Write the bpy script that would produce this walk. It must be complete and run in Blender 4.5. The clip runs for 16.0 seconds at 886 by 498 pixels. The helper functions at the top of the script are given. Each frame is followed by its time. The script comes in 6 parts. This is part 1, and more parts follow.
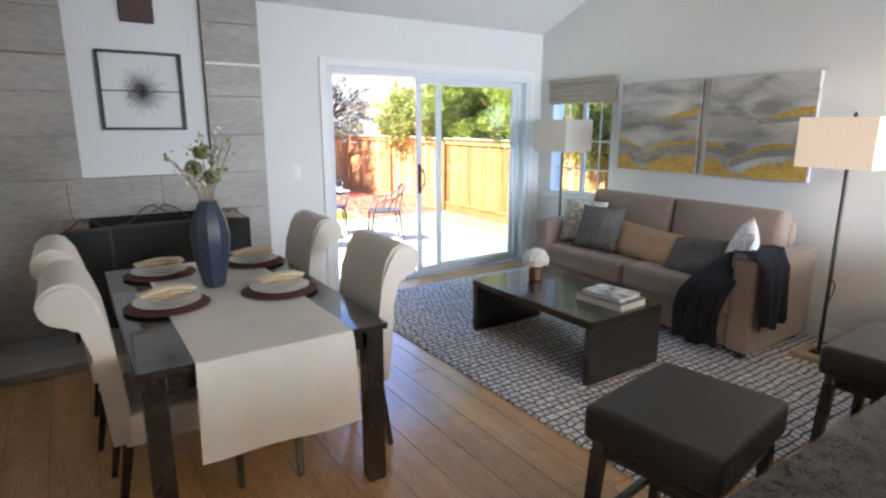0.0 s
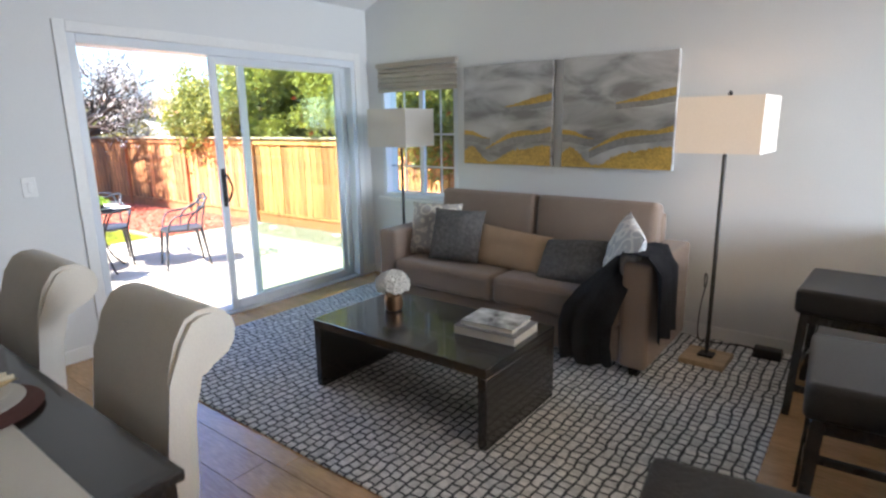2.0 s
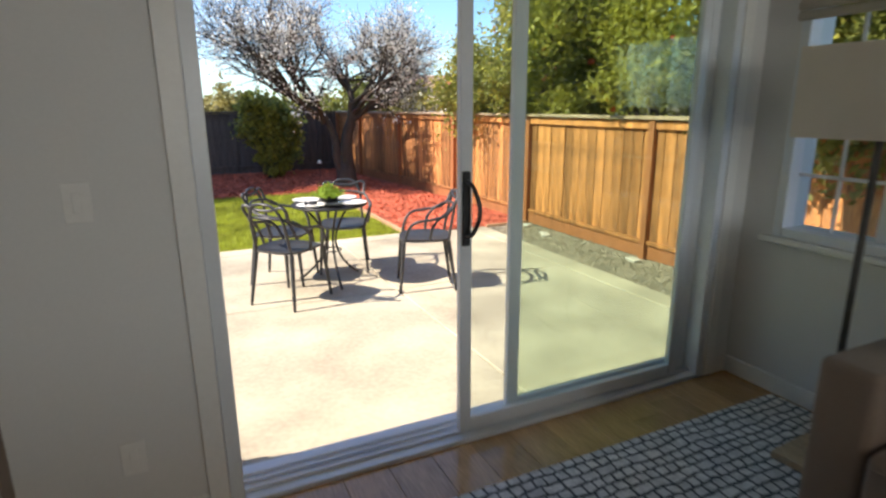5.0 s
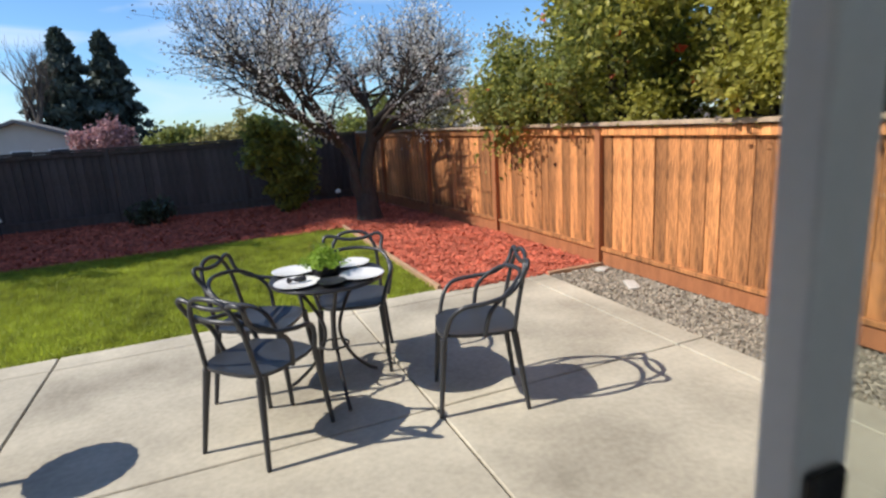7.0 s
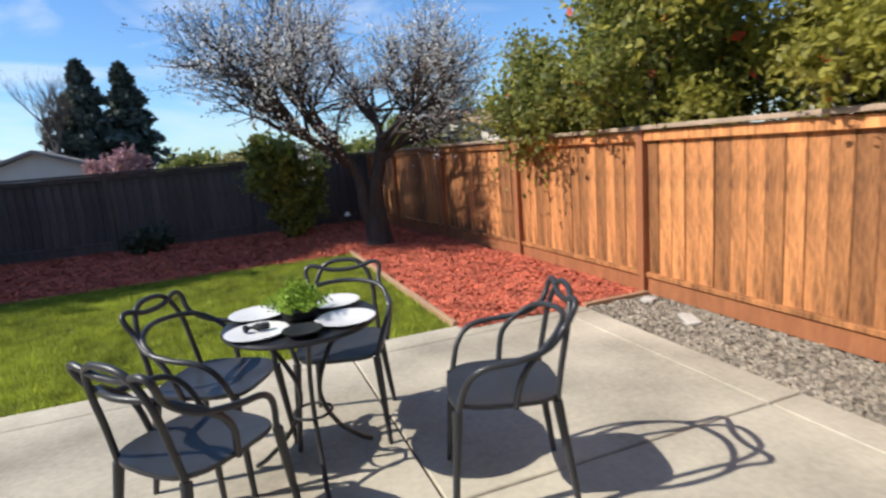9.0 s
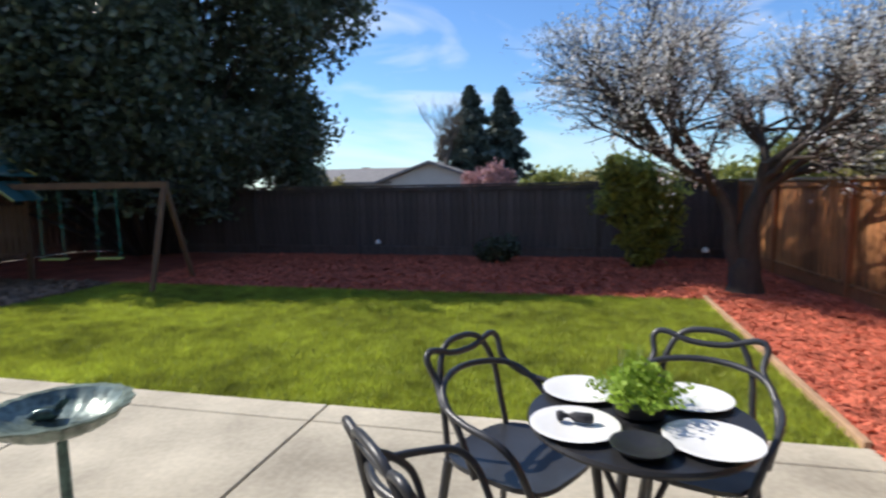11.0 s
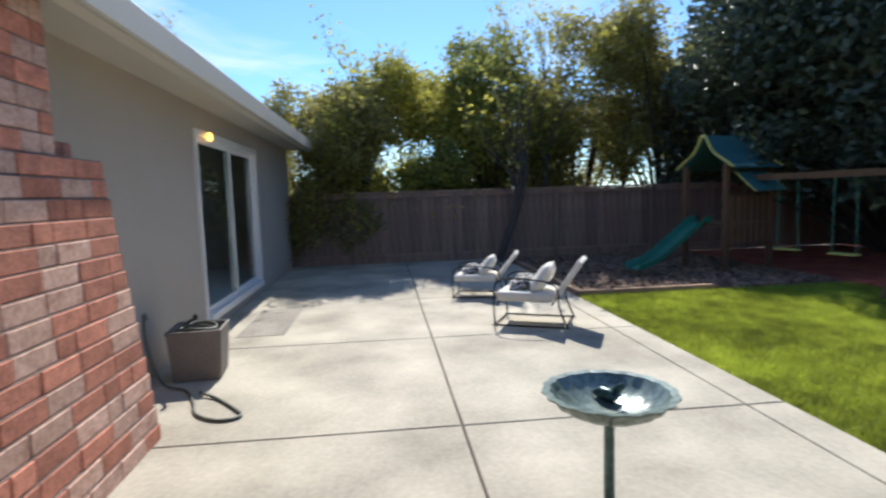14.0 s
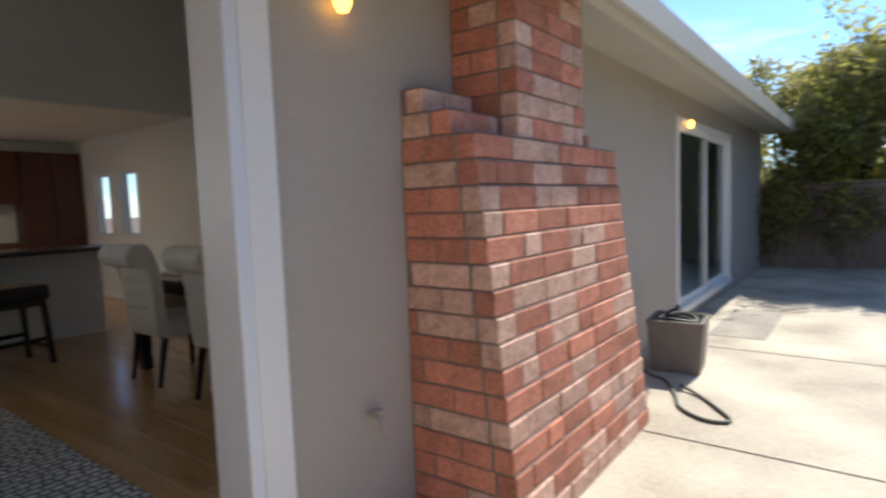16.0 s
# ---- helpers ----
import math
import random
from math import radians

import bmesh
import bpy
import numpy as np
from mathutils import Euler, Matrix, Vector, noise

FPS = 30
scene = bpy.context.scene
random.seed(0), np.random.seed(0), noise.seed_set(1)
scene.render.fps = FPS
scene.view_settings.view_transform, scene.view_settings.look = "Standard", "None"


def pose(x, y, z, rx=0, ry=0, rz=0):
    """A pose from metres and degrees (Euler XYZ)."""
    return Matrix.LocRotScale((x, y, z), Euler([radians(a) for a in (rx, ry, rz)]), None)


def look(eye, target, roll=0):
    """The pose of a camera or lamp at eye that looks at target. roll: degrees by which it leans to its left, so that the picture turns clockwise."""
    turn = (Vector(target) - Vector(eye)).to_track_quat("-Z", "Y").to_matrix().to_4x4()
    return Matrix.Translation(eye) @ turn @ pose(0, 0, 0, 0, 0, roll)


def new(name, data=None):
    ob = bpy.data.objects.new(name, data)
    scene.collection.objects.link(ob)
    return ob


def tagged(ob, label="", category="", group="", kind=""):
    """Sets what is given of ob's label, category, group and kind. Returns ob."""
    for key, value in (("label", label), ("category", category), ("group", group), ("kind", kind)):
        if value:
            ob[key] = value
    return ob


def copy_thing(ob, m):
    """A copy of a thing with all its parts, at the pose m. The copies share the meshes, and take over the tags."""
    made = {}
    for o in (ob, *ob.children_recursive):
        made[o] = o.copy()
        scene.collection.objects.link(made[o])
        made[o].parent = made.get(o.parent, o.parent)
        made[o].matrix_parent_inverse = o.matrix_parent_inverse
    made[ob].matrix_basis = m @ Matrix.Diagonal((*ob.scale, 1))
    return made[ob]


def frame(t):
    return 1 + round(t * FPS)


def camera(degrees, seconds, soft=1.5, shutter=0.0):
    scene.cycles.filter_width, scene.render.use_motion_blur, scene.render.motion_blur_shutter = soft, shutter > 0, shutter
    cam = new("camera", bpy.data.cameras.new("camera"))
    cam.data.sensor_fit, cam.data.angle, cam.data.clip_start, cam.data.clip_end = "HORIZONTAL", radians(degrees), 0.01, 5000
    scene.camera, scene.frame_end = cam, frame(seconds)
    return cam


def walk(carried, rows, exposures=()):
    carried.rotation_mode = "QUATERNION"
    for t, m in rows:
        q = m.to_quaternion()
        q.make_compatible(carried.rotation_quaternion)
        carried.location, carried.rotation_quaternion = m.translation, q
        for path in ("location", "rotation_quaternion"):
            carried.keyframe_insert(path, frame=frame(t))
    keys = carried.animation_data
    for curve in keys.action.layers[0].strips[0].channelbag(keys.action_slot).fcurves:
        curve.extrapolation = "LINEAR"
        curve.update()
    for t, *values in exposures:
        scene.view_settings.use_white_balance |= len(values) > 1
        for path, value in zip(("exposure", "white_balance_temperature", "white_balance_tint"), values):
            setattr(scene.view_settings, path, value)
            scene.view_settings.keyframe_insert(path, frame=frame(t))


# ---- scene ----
cam = camera(76.6, 16.0, soft=2.4, shutter=0.4)
PATH = [
    (0, (1.466, 0.01, 1.575), (2.548, 1.635, 1.141), 0.1),
    (0.5, (1.536, 0.198, 1.557), (2.71, 1.756, 1.115), -0.9),
    (1, (1.656, 0.412, 1.527), (2.989, 1.843, 1.105), -1.0),
    (1.5, (1.848, 0.62, 1.52), (3.319, 1.906, 1.091), -0.9),
    (2, (1.997, 0.876, 1.501), (3.542, 2.067, 1.063), -0.9),
    (2.5, (2.189, 1.154, 1.497), (3.753, 2.323, 1.064), -0.5),
    (3, (2.473, 1.415, 1.529), (3.989, 2.633, 1.065), 0.2),
    (3.5, (2.741, 1.744, 1.502), (4.091, 3.139, 1.018), 0.3),
    (4, (2.99, 2.097, 1.504), (4.186, 3.621, 1.005), 0.9),
    (4.5, (3.218, 2.514, 1.49), (4.237, 4.159, 0.983), 1.0),
    (5, (3.431, 2.987, 1.429), (4.26, 4.738, 0.934), -0.3),
    (7, (4.09, 4.71, 1.43), (4.82, 6.52, 0.985), -3.6),
    (7.5, (4.24, 4.93, 1.415), (4.944, 6.75, 0.975), -4.5),
    (8, (4.325, 5.05, 1.315), (5.161, 6.815, 0.882), -5.2),
    (10.5, (4.497, 6.137, 1.272), (4.383, 8.121, 1.05), -2.0),
    (11, (4.465, 6.22, 1.293), (3.991, 8.15, 1.068), -1.0),
    (11.5, (4.489, 6.335, 1.261), (3.667, 8.145, 1.046), -0.2),
    (12, (4.562, 6.56, 1.184), (3.366, 8.154, 1.012), -0.6),
    (12.5, (4.491, 6.801, 1.25), (2.992, 8.105, 1.018), -1.8),
    (13, (4.521, 6.91, 1.25), (2.787, 7.886, 1.048), -1.6),
    (13.5, (4.577, 7.005, 1.25), (2.668, 7.575, 1.073), -2.1),
    (14, (4.565, 6.998, 1.253), (2.584, 7.202, 1.063), -1.8),
    (14.5, (4.602, 6.958, 1.252), (2.615, 6.825, 1.078), -1.4),
    (15, (4.624, 6.93, 1.258), (2.7, 6.412, 1.081), -1.6),
    (15.5, (4.574, 6.828, 1.244), (2.779, 5.961, 1.077), -2.0),
    (16, (4.52, 6.653, 1.228), (2.933, 5.446, 1.066), -2.1),
]

EXPOSURES = [(0.0, 3.05, 6250, 15), (2.0, 2.75, 6250, 15), (3.0, 2.35, 6950, 17), (4.0, 1.95, 7600, 14), (5.0, 1.22, 7500, 13), (6.0, 0.6, 7200, 11), (7.5, 0.4, 6500, 9), (10.5, 0.45, 6700, 11), (12.0, 0.58, 6500, 10), (13.5, 0.55, 6400, 10), (14.5, 0.58, 6350, 9), (15.5, 0.78, 6600, 11), (16.0, 0.88, 6700, 11)]
walk(cam, [(t, look(eye, target, roll)) for t, eye, target, roll in PATH], EXPOSURES)

# ---- world and light ----
SUN_TO = Vector((-1.03, 0.14, 0.98)).normalized()
world = bpy.data.worlds.new("world")
scene.world = world
world.use_nodes = True
wn, wl = world.node_tree.nodes, world.node_tree.links
sky = wn.new("ShaderNodeTexSky")
sky.sky_type = "NISHITA"
sky.sun_disc = False
sky.sun_elevation = math.asin(SUN_TO.z)
sky.sun_rotation = math.atan2(SUN_TO.x, SUN_TO.y)
sky.air_density, sky.dust_density, sky.ozone_density = 1.0, 0.15, 3.0
wco = wn.new("ShaderNodeTexCoord")
wmap = wn.new("ShaderNodeMapping")
wmap.inputs["Scale"].default_value = (1.1, 1.1, 4.5)
wl.new(wco.outputs["Generated"], wmap.inputs["Vector"])
cirrus = wn.new("ShaderNodeTexNoise")
cirrus.inputs["Scale"].default_value, cirrus.inputs["Detail"].default_value, cirrus.inputs["Distortion"].default_value = 2.3, 7.0, 1.2
wl.new(wmap.outputs["Vector"], cirrus.inputs["Vector"])
cr = wn.new("ShaderNodeValToRGB")
cr.color_ramp.elements[0].position, cr.color_ramp.elements[1].position = 0.5, 0.78
cr.color_ramp.elements[1].color = (0.6, 0.6, 0.6, 1)
wl.new(cirrus.outputs["Fac"], cr.inputs["Fac"])
wmix = wn.new("ShaderNodeMix")
wmix.data_type = "RGBA"
wl.new(cr.outputs["Color"], wmix.inputs["Factor"])
deep = wn.new("ShaderNodeMix")
deep.data_type, deep.blend_type = "RGBA", "MULTIPLY"
deep.inputs["Factor"].default_value = 1.0
deep.inputs["B"].default_value = (0.64, 0.87, 1.13, 1)
wl.new(sky.outputs["Color"], deep.inputs["A"])
wl.new(deep.outputs["Result"], wmix.inputs["A"])
wmix.inputs["B"].default_value = (6.5, 6.8, 7.2, 1)
wl.new(wmix.outputs["Result"], wn["Background"].inputs["Color"])
wn["Background"].inputs["Strength"].default_value = 0.12

sun = new("sun", bpy.data.lights.new("sun", "SUN"))
sun.data.energy, sun.data.angle, sun.data.color = 4.4, radians(0.55), (1.0, 0.95, 0.87)
sun.matrix_basis = look(SUN_TO * 40, (0, 0, 0))

# fill lamp added in an unseen south window to brighten the rooms
fill_lamp = new("kitchen_fill", bpy.data.lights.new("kitchen_fill", "AREA"))
fill_lamp.data.shape, fill_lamp.data.size, fill_lamp.data.size_y = "RECTANGLE", 1.75, 1.1
fill_lamp.data.energy, fill_lamp.data.color = 23, (0.82, 0.92, 1.0)
fill_lamp.matrix_basis = look((4.9, -3.47, 1.56), (5.7, 1.5, 0.5))
fill_lamp.data.spread = radians(105)


# ---- shapes ----
def box_into(bm, x0, x1, y0, y1, z0, z1, bevel=0.0, segments=1):
    c = Matrix.Translation(((x0 + x1) / 2, (y0 + y1) / 2, (z0 + z1) / 2)) @ Matrix.Diagonal((x1 - x0, y1 - y0, z1 - z0, 1))
    vs = bmesh.ops.create_cube(bm, size=1, matrix=c)["verts"]
    if bevel:
        es = list({e for v in vs for e in v.link_edges})
        bmesh.ops.bevel(bm, geom=es, offset=bevel, segments=segments, profile=0.6, affect="EDGES", clamp_overlap=True)
    return bm


def box(x0, x1, y0, y1, z0, z1, bevel=0.0, segments=1):
    return box_into(bmesh.new(), x0, x1, y0, y1, z0, z1, bevel, segments)


def tube_into(bm, pts, radii, sides=8, cap=True):
    """A tube through points, with a radius for each (or one for all)."""
    pts = [Vector(p) for p in pts]
    if not hasattr(radii, "__len__"):
        radii = [radii] * len(pts)
    rings, normal = [], None
    for i, p in enumerate(pts):
        d = (pts[min(i + 1, len(pts) - 1)] - pts[max(i - 1, 0)])
        d = d.normalized() if d.length > 1e-9 else Vector((0, 0, 1))
        if normal is None:
            normal = d.orthogonal().normalized()
        normal = normal - d * normal.dot(d)
        normal = normal.normalized() if normal.length > 1e-6 else d.orthogonal().normalized()
        side = d.cross(normal)
        rings.append([bm.verts.new(p + (normal * math.cos(a) + side * math.sin(a)) * radii[i]) for a in (2 * math.pi * k / sides for k in range(sides))])
    for a, b in zip(rings, rings[1:]):
        for k in range(sides):
            bm.faces.new((a[k], a[(k + 1) % sides], b[(k + 1) % sides], b[k]))
    if cap:
        bm.faces.new(rings[0][::-1])
        bm.faces.new(rings[-1])
    return bm


def tube(pts, radii, sides=8):
    return tube_into(bmesh.new(), pts, radii, sides)


def lathe_into(bm, profile, x=0, y=0, sides=32, wave=0.0, waves=0):
    """A turned shape from (radius, height) pairs."""
    rings = []
    for r, z in profile:
        rings.append([bm.verts.new((x + r * (1 + wave * math.cos(waves * a)) * math.cos(a), y + r * (1 + wave * math.cos(waves * a)) * math.sin(a), z)) for a in (2 * math.pi * k / sides for k in range(sides))])
    for a, b in zip(rings, rings[1:]):
        for k in range(sides):
            bm.faces.new((a[k], a[(k + 1) % sides], b[(k + 1) % sides], b[k]))
    bm.faces.new(rings[0][::-1])
    bm.faces.new(rings[-1])
    return bm


def lathe(profile, sides=32, wave=0.0, waves=0):
    return lathe_into(bmesh.new(), profile, 0, 0, sides, wave, waves)


def curve_pts(ctrl, steps=6):
    """A smooth line (Catmull-Rom) through the given points."""
    c = [Vector(p) for p in ctrl]
    c = [c[0] * 2 - c[1]] + c + [c[-1] * 2 - c[-2]]
    out = []
    for i in range(1, len(c) - 2):
        p0, p1, p2, p3 = c[i - 1 : i + 3]
        for s in range(steps):
            t = s / steps
            out.append(0.5 * (2 * p1 + (p2 - p0) * t + (2 * p0 - 5 * p1 + 4 * p2 - p3) * t * t + (3 * p1 - p0 - 3 * p2 + p3) * t ** 3))
    return out + [c[-2]]


def cushion_into(bm, w, d, h, m=Matrix(), n=14, pinch=0.55, crease=0.0, seed=0):
    """A stuffed pillow lying flat: w by d, h thick in its middle, with pointed corners."""
    top, bot = {}, {}
    for i in range(n + 1):
        for j in range(n + 1):
            u, v = 2 * i / n - 1, 2 * j / n - 1
            f = max(0.0, (1 - abs(u) ** 2.6) * (1 - abs(v) ** 2.6)) ** pinch
            wob = noise.noise(Vector((u * 1.7 + seed, v * 1.7, seed * 3.1))) * crease
            k = 1 - 0.05 * (1 - abs(u) ** 4) * abs(v) ** 3 - 0.0
            k2 = 1 - 0.05 * (1 - abs(v) ** 4) * abs(u) ** 3
            x, y = u * w / 2 * k2, v * d / 2 * k
            edge = i in (0, n) or j in (0, n)
            top[i, j] = bm.verts.new(m @ Vector((x, y, h / 2 * f * (1 + wob))))
            bot[i, j] = top[i, j] if edge else bm.verts.new(m @ Vector((x, y, -h / 2 * f * (1 - wob))))
    for i in range(n):
        for j in range(n):
            bm.faces.new((top[i, j], top[i + 1, j], top[i + 1, j + 1], top[i, j + 1]))
            f = (bot[i, j], bot[i, j + 1], bot[i + 1, j + 1], bot[i + 1, j])
            if len(set(f)) == 4 and bm.faces.get(f) is None:
                bm.faces.new(f)
    return bm


def mesh_of(name, bm, material, smooth=None):
    bmesh.ops.recalc_face_normals(bm, faces=bm.faces)
    me = bpy.data.meshes.new(name)
    bm.to_mesh(me)
    bm.free()
    for m in material if isinstance(material, (list, tuple)) else (material,):
        me.materials.append(m)
    if smooth is not None:
        me.shade_smooth()
        if smooth < 180:
            me.set_sharp_from_angle(angle=radians(smooth))
    return me


def part(name, bm, material, parent, label="", smooth=40, m=None):
    ob = new(name, mesh_of(name, bm, material, smooth) if isinstance(bm, bmesh.types.BMesh) else bm)
    ob.parent = parent
    if m is not None:
        ob.matrix_basis = m
    return tagged(ob, label)


def thing(name, label, category, m=Matrix(), group=""):
    ob = new(name)
    ob.empty_display_size = 0.1
    ob.matrix_basis = m
    return tagged(ob, label, category, group)


def single(name, bm, material, label, category, m=Matrix(), group="", kind="", smooth=40):
    ob = new(name, mesh_of(name, bm, material, smooth))
    ob.matrix_basis = m
    return tagged(ob, label, category, group, kind)


def setting(name, bm, material, label, category, smooth=None):
    return single(name, bm, material, label, category, kind="structure", smooth=smooth)


# ---- materials ----
def mat(name, color, rough=0.6, vary=0.12, scale=4.0, fine=60.0, bump=0.15, metal=0.0, tint=None, per=0.0, spec=0.5, stretch=(1, 1, 1), coat=0.0, sheen=0.0, fine_amt=0.5, trans=0.0, island=0.0, bump_dist=0.01):
    """A surface with broad stains (scale) and fine grain (fine), in metres. per: brightness spread from object to object."""
    m = bpy.data.materials.new(name)
    m.use_nodes = True
    n, l = m.node_tree.nodes, m.node_tree.links
    b = n["Principled BSDF"]
    co = n.new("ShaderNodeTexCoord")
    mp = n.new("ShaderNodeMapping")
    mp.inputs["Scale"].default_value = stretch
    l.new(co.outputs["Object"], mp.inputs["Vector"])
    big = n.new("ShaderNodeTexNoise")
    big.inputs["Scale"].default_value, big.inputs["Detail"].default_value = scale, 5
    small = n.new("ShaderNodeTexNoise")
    small.inputs["Scale"].default_value, small.inputs["Detail"].default_value = fine, 4
    for t in (big, small):
        l.new(mp.outputs["Vector"], t.inputs["Vector"])
    blend = n.new("ShaderNodeMix")
    blend.inputs["Factor"].default_value = fine_amt
    l.new(big.outputs["Fac"], blend.inputs["A"])
    l.new(small.outputs["Fac"], blend.inputs["B"])
    ramp = n.new("ShaderNodeValToRGB")
    dark = tuple(c * (1 - vary * 1.6) for c in (tint or color))
    light = tuple(min(1, c * (1 + vary * 1.2)) for c in color)
    ramp.color_ramp.elements[0].color, ramp.color_ramp.elements[1].color = (*dark, 1), (*light, 1)
    ramp.color_ramp.elements[0].position, ramp.color_ramp.elements[1].position = 0.3, 0.7
    l.new(blend.outputs["Result"], ramp.inputs["Fac"])
    out = ramp.outputs["Color"]
    if per or island:
        hsv = n.new("ShaderNodeHueSaturation")
        mr = n.new("ShaderNodeMapRange")
        src = n.new("ShaderNodeObjectInfo").outputs["Random"] if per else n.new("ShaderNodeNewGeometry").outputs["Random Per Island"]
        a = per or island
        mr.inputs["To Min"].default_value, mr.inputs["To Max"].default_value = 1 - a, 1 + a
        l.new(src, mr.inputs["Value"])
        l.new(mr.outputs["Result"], hsv.inputs["Value"])
        l.new(out, hsv.inputs["Color"])
        out = hsv.outputs["Color"]
    l.new(out, b.inputs["Base Color"])
    b.inputs["Roughness"].default_value, b.inputs["Metallic"].default_value = rough, metal
    b.inputs["Specular IOR Level"].default_value = spec
    b.inputs["Coat Weight"].default_value = coat
    b.inputs["Sheen Weight"].default_value = sheen
    if trans:
        tr = n.new("ShaderNodeBsdfTranslucent")
        l.new(out, tr.inputs["Color"])
        mx = n.new("ShaderNodeMixShader")
        mx.inputs["Fac"].default_value = trans
        l.new(b.outputs["BSDF"], mx.inputs[1])
        l.new(tr.outputs["BSDF"], mx.inputs[2])
        l.new(mx.outputs["Shader"], n["Material Output"].inputs["Surface"])
    if bump:
        bp = n.new("ShaderNodeBump")
        bp.inputs["Strength"].default_value, bp.inputs["Distance"].default_value = bump, bump_dist
        l.new(small.outputs["Fac"], bp.inputs["Height"])
        l.new(bp.outputs["Normal"], b.inputs["Normal"])
    return m


def glass_mat(name, color=(0.93, 0.97, 0.95), gloss=0.08):
    m = bpy.data.materials.new(name)
    m.use_nodes = True
    n, l = m.node_tree.nodes, m.node_tree.links
    t, g, mx, lw = n.new("ShaderNodeBsdfTransparent"), n.new("ShaderNodeBsdfGlossy"), n.new("ShaderNodeMixShader"), n.new("ShaderNodeLayerWeight")
    pw, fr = n.new("ShaderNodeMath"), n.new("ShaderNodeMath")
    pw.operation, fr.operation = "POWER", "MULTIPLY_ADD"
    pw.inputs[1].default_value, fr.inputs[1].default_value, fr.inputs[2].default_value = 4.0, 0.5, 0.03
    l.new(lw.outputs["Facing"], pw.inputs[0])
    l.new(pw.outputs["Value"], fr.inputs[0])
    t.inputs["Color"].default_value = (*color, 1)
    g.inputs["Roughness"].default_value = 0.02
    l.new(fr.outputs["Value"], mx.inputs["Fac"])
    l.new(t.outputs["BSDF"], mx.inputs[1])
    l.new(g.outputs["BSDF"], mx.inputs[2])
    l.new(mx.outputs["Shader"], n["Material Output"].inputs["Surface"])
    return m


def glow_mat(name, color, strength, base=(0.8, 0.8, 0.8)):
    m = mat(name, base, 0.7, 0.03, 3, 90, 0.05)
    b = m.node_tree.nodes["Principled BSDF"]
    b.inputs["Emission Color"].default_value, b.inputs["Emission Strength"].default_value = (*color, 1), strength
    return m


PAINT = mat("wall_paint", (0.74, 0.745, 0.735), 0.55, 0.025, 0.8, 140, 0.06, bump_dist=0.003)
CEIL_PAINT = mat("ceiling_paint", (0.82, 0.82, 0.81), 0.8, 0.03, 1.2, 90, 0.2, bump_dist=0.004)
TRIM = mat("white_trim", (0.82, 0.82, 0.80), 0.35, 0.03, 2, 60, 0.04)
VINYL = mat("white_vinyl", (0.74, 0.78, 0.82), 0.3, 0.03, 3, 60, 0.03)
STUCCO = mat("taupe_stucco", (0.46, 0.415, 0.355), 0.9, 0.07, 0.9, 120, 0.6, bump_dist=0.006)
EAVE = mat("eave_paint", (0.50, 0.49, 0.44), 0.55, 0.06, 1.5, 50, 0.1)
PLANK = mat("laminate_plank", (0.54, 0.32, 0.145), 0.22, 0.14, 1.5, 18, 0.05, tint=(0.42, 0.23, 0.10), per=0.10, stretch=(6, 0.7, 1), coat=0.25)
SUBFLOOR = mat("subfloor", (0.2, 0.13, 0.08), 0.8)
CONCRETE = mat("patio_concrete", (0.49, 0.445, 0.35), 0.85, 0.22, 1.3, 30, 0.08, tint=(0.40, 0.355, 0.275), per=0.03, bump_dist=0.003, fine_amt=0.22)
JOINT = mat("joint_dirt", (0.09, 0.08, 0.065), 0.95)
TILE = mat("grey_stone_tile", (0.36, 0.335, 0.30), 0.45, 0.2, 3.0, 25, 0.08, per=0.05, stretch=(0.5, 1, 1.6))
BLACK_METAL = mat("black_metal", (0.018, 0.018, 0.02), 0.45, 0.2, 8, 80, 0.1)
BRICK = mat("red_brick", (0.60, 0.25, 0.165), 0.9, 0.22, 9, 50, 0.4, tint=(0.52, 0.20, 0.125), per=0.24, bump_dist=0.006)
BRICK_PALE = mat("pale_brick", (0.68, 0.47, 0.37), 0.92, 0.2, 11, 40, 0.4, tint=(0.60, 0.32, 0.22), per=0.15, bump_dist=0.006)
MORTAR = mat("mortar", (0.27, 0.21, 0.175), 0.95, 0.2, 5, 90, 0.6)
GLASS = glass_mat("pane_glass")
GLASS_GREEN = glass_mat("screened_glass", (0.80, 0.88, 0.80))

# ---- house shell ----
YI, YM, YO, XE, G = 4.91, 5.0, 5.08, 6.07, -0.14
SL0, SL1, SLH = 3.48, 5.89, 2.08
W0, W1, WZ0, WZ1 = 3.83, 4.74, 0.80, 2.02
CEIL0, RISE = 2.55, 0.42


def ceil_z(y):
    return CEIL0 + RISE * (YI - y)


def prism_into(bm, poly, axis, a, b):
    """A flat shape pushed from a to b along an axis; poly gives the two other coordinates."""
    def at(p, v):
        return (v, *p) if axis == 0 else ((p[0], v, p[1]) if axis == 1 else (*p, v))
    lo, hi = [bm.verts.new(at(p, a)) for p in poly], [bm.verts.new(at(p, b)) for p in poly]
    bm.faces.new(lo[::-1])
    bm.faces.new(hi)
    for k in range(len(poly)):
        bm.faces.new((lo[k], lo[(k + 1) % len(poly)], hi[(k + 1) % len(poly)], hi[k]))
    return bm


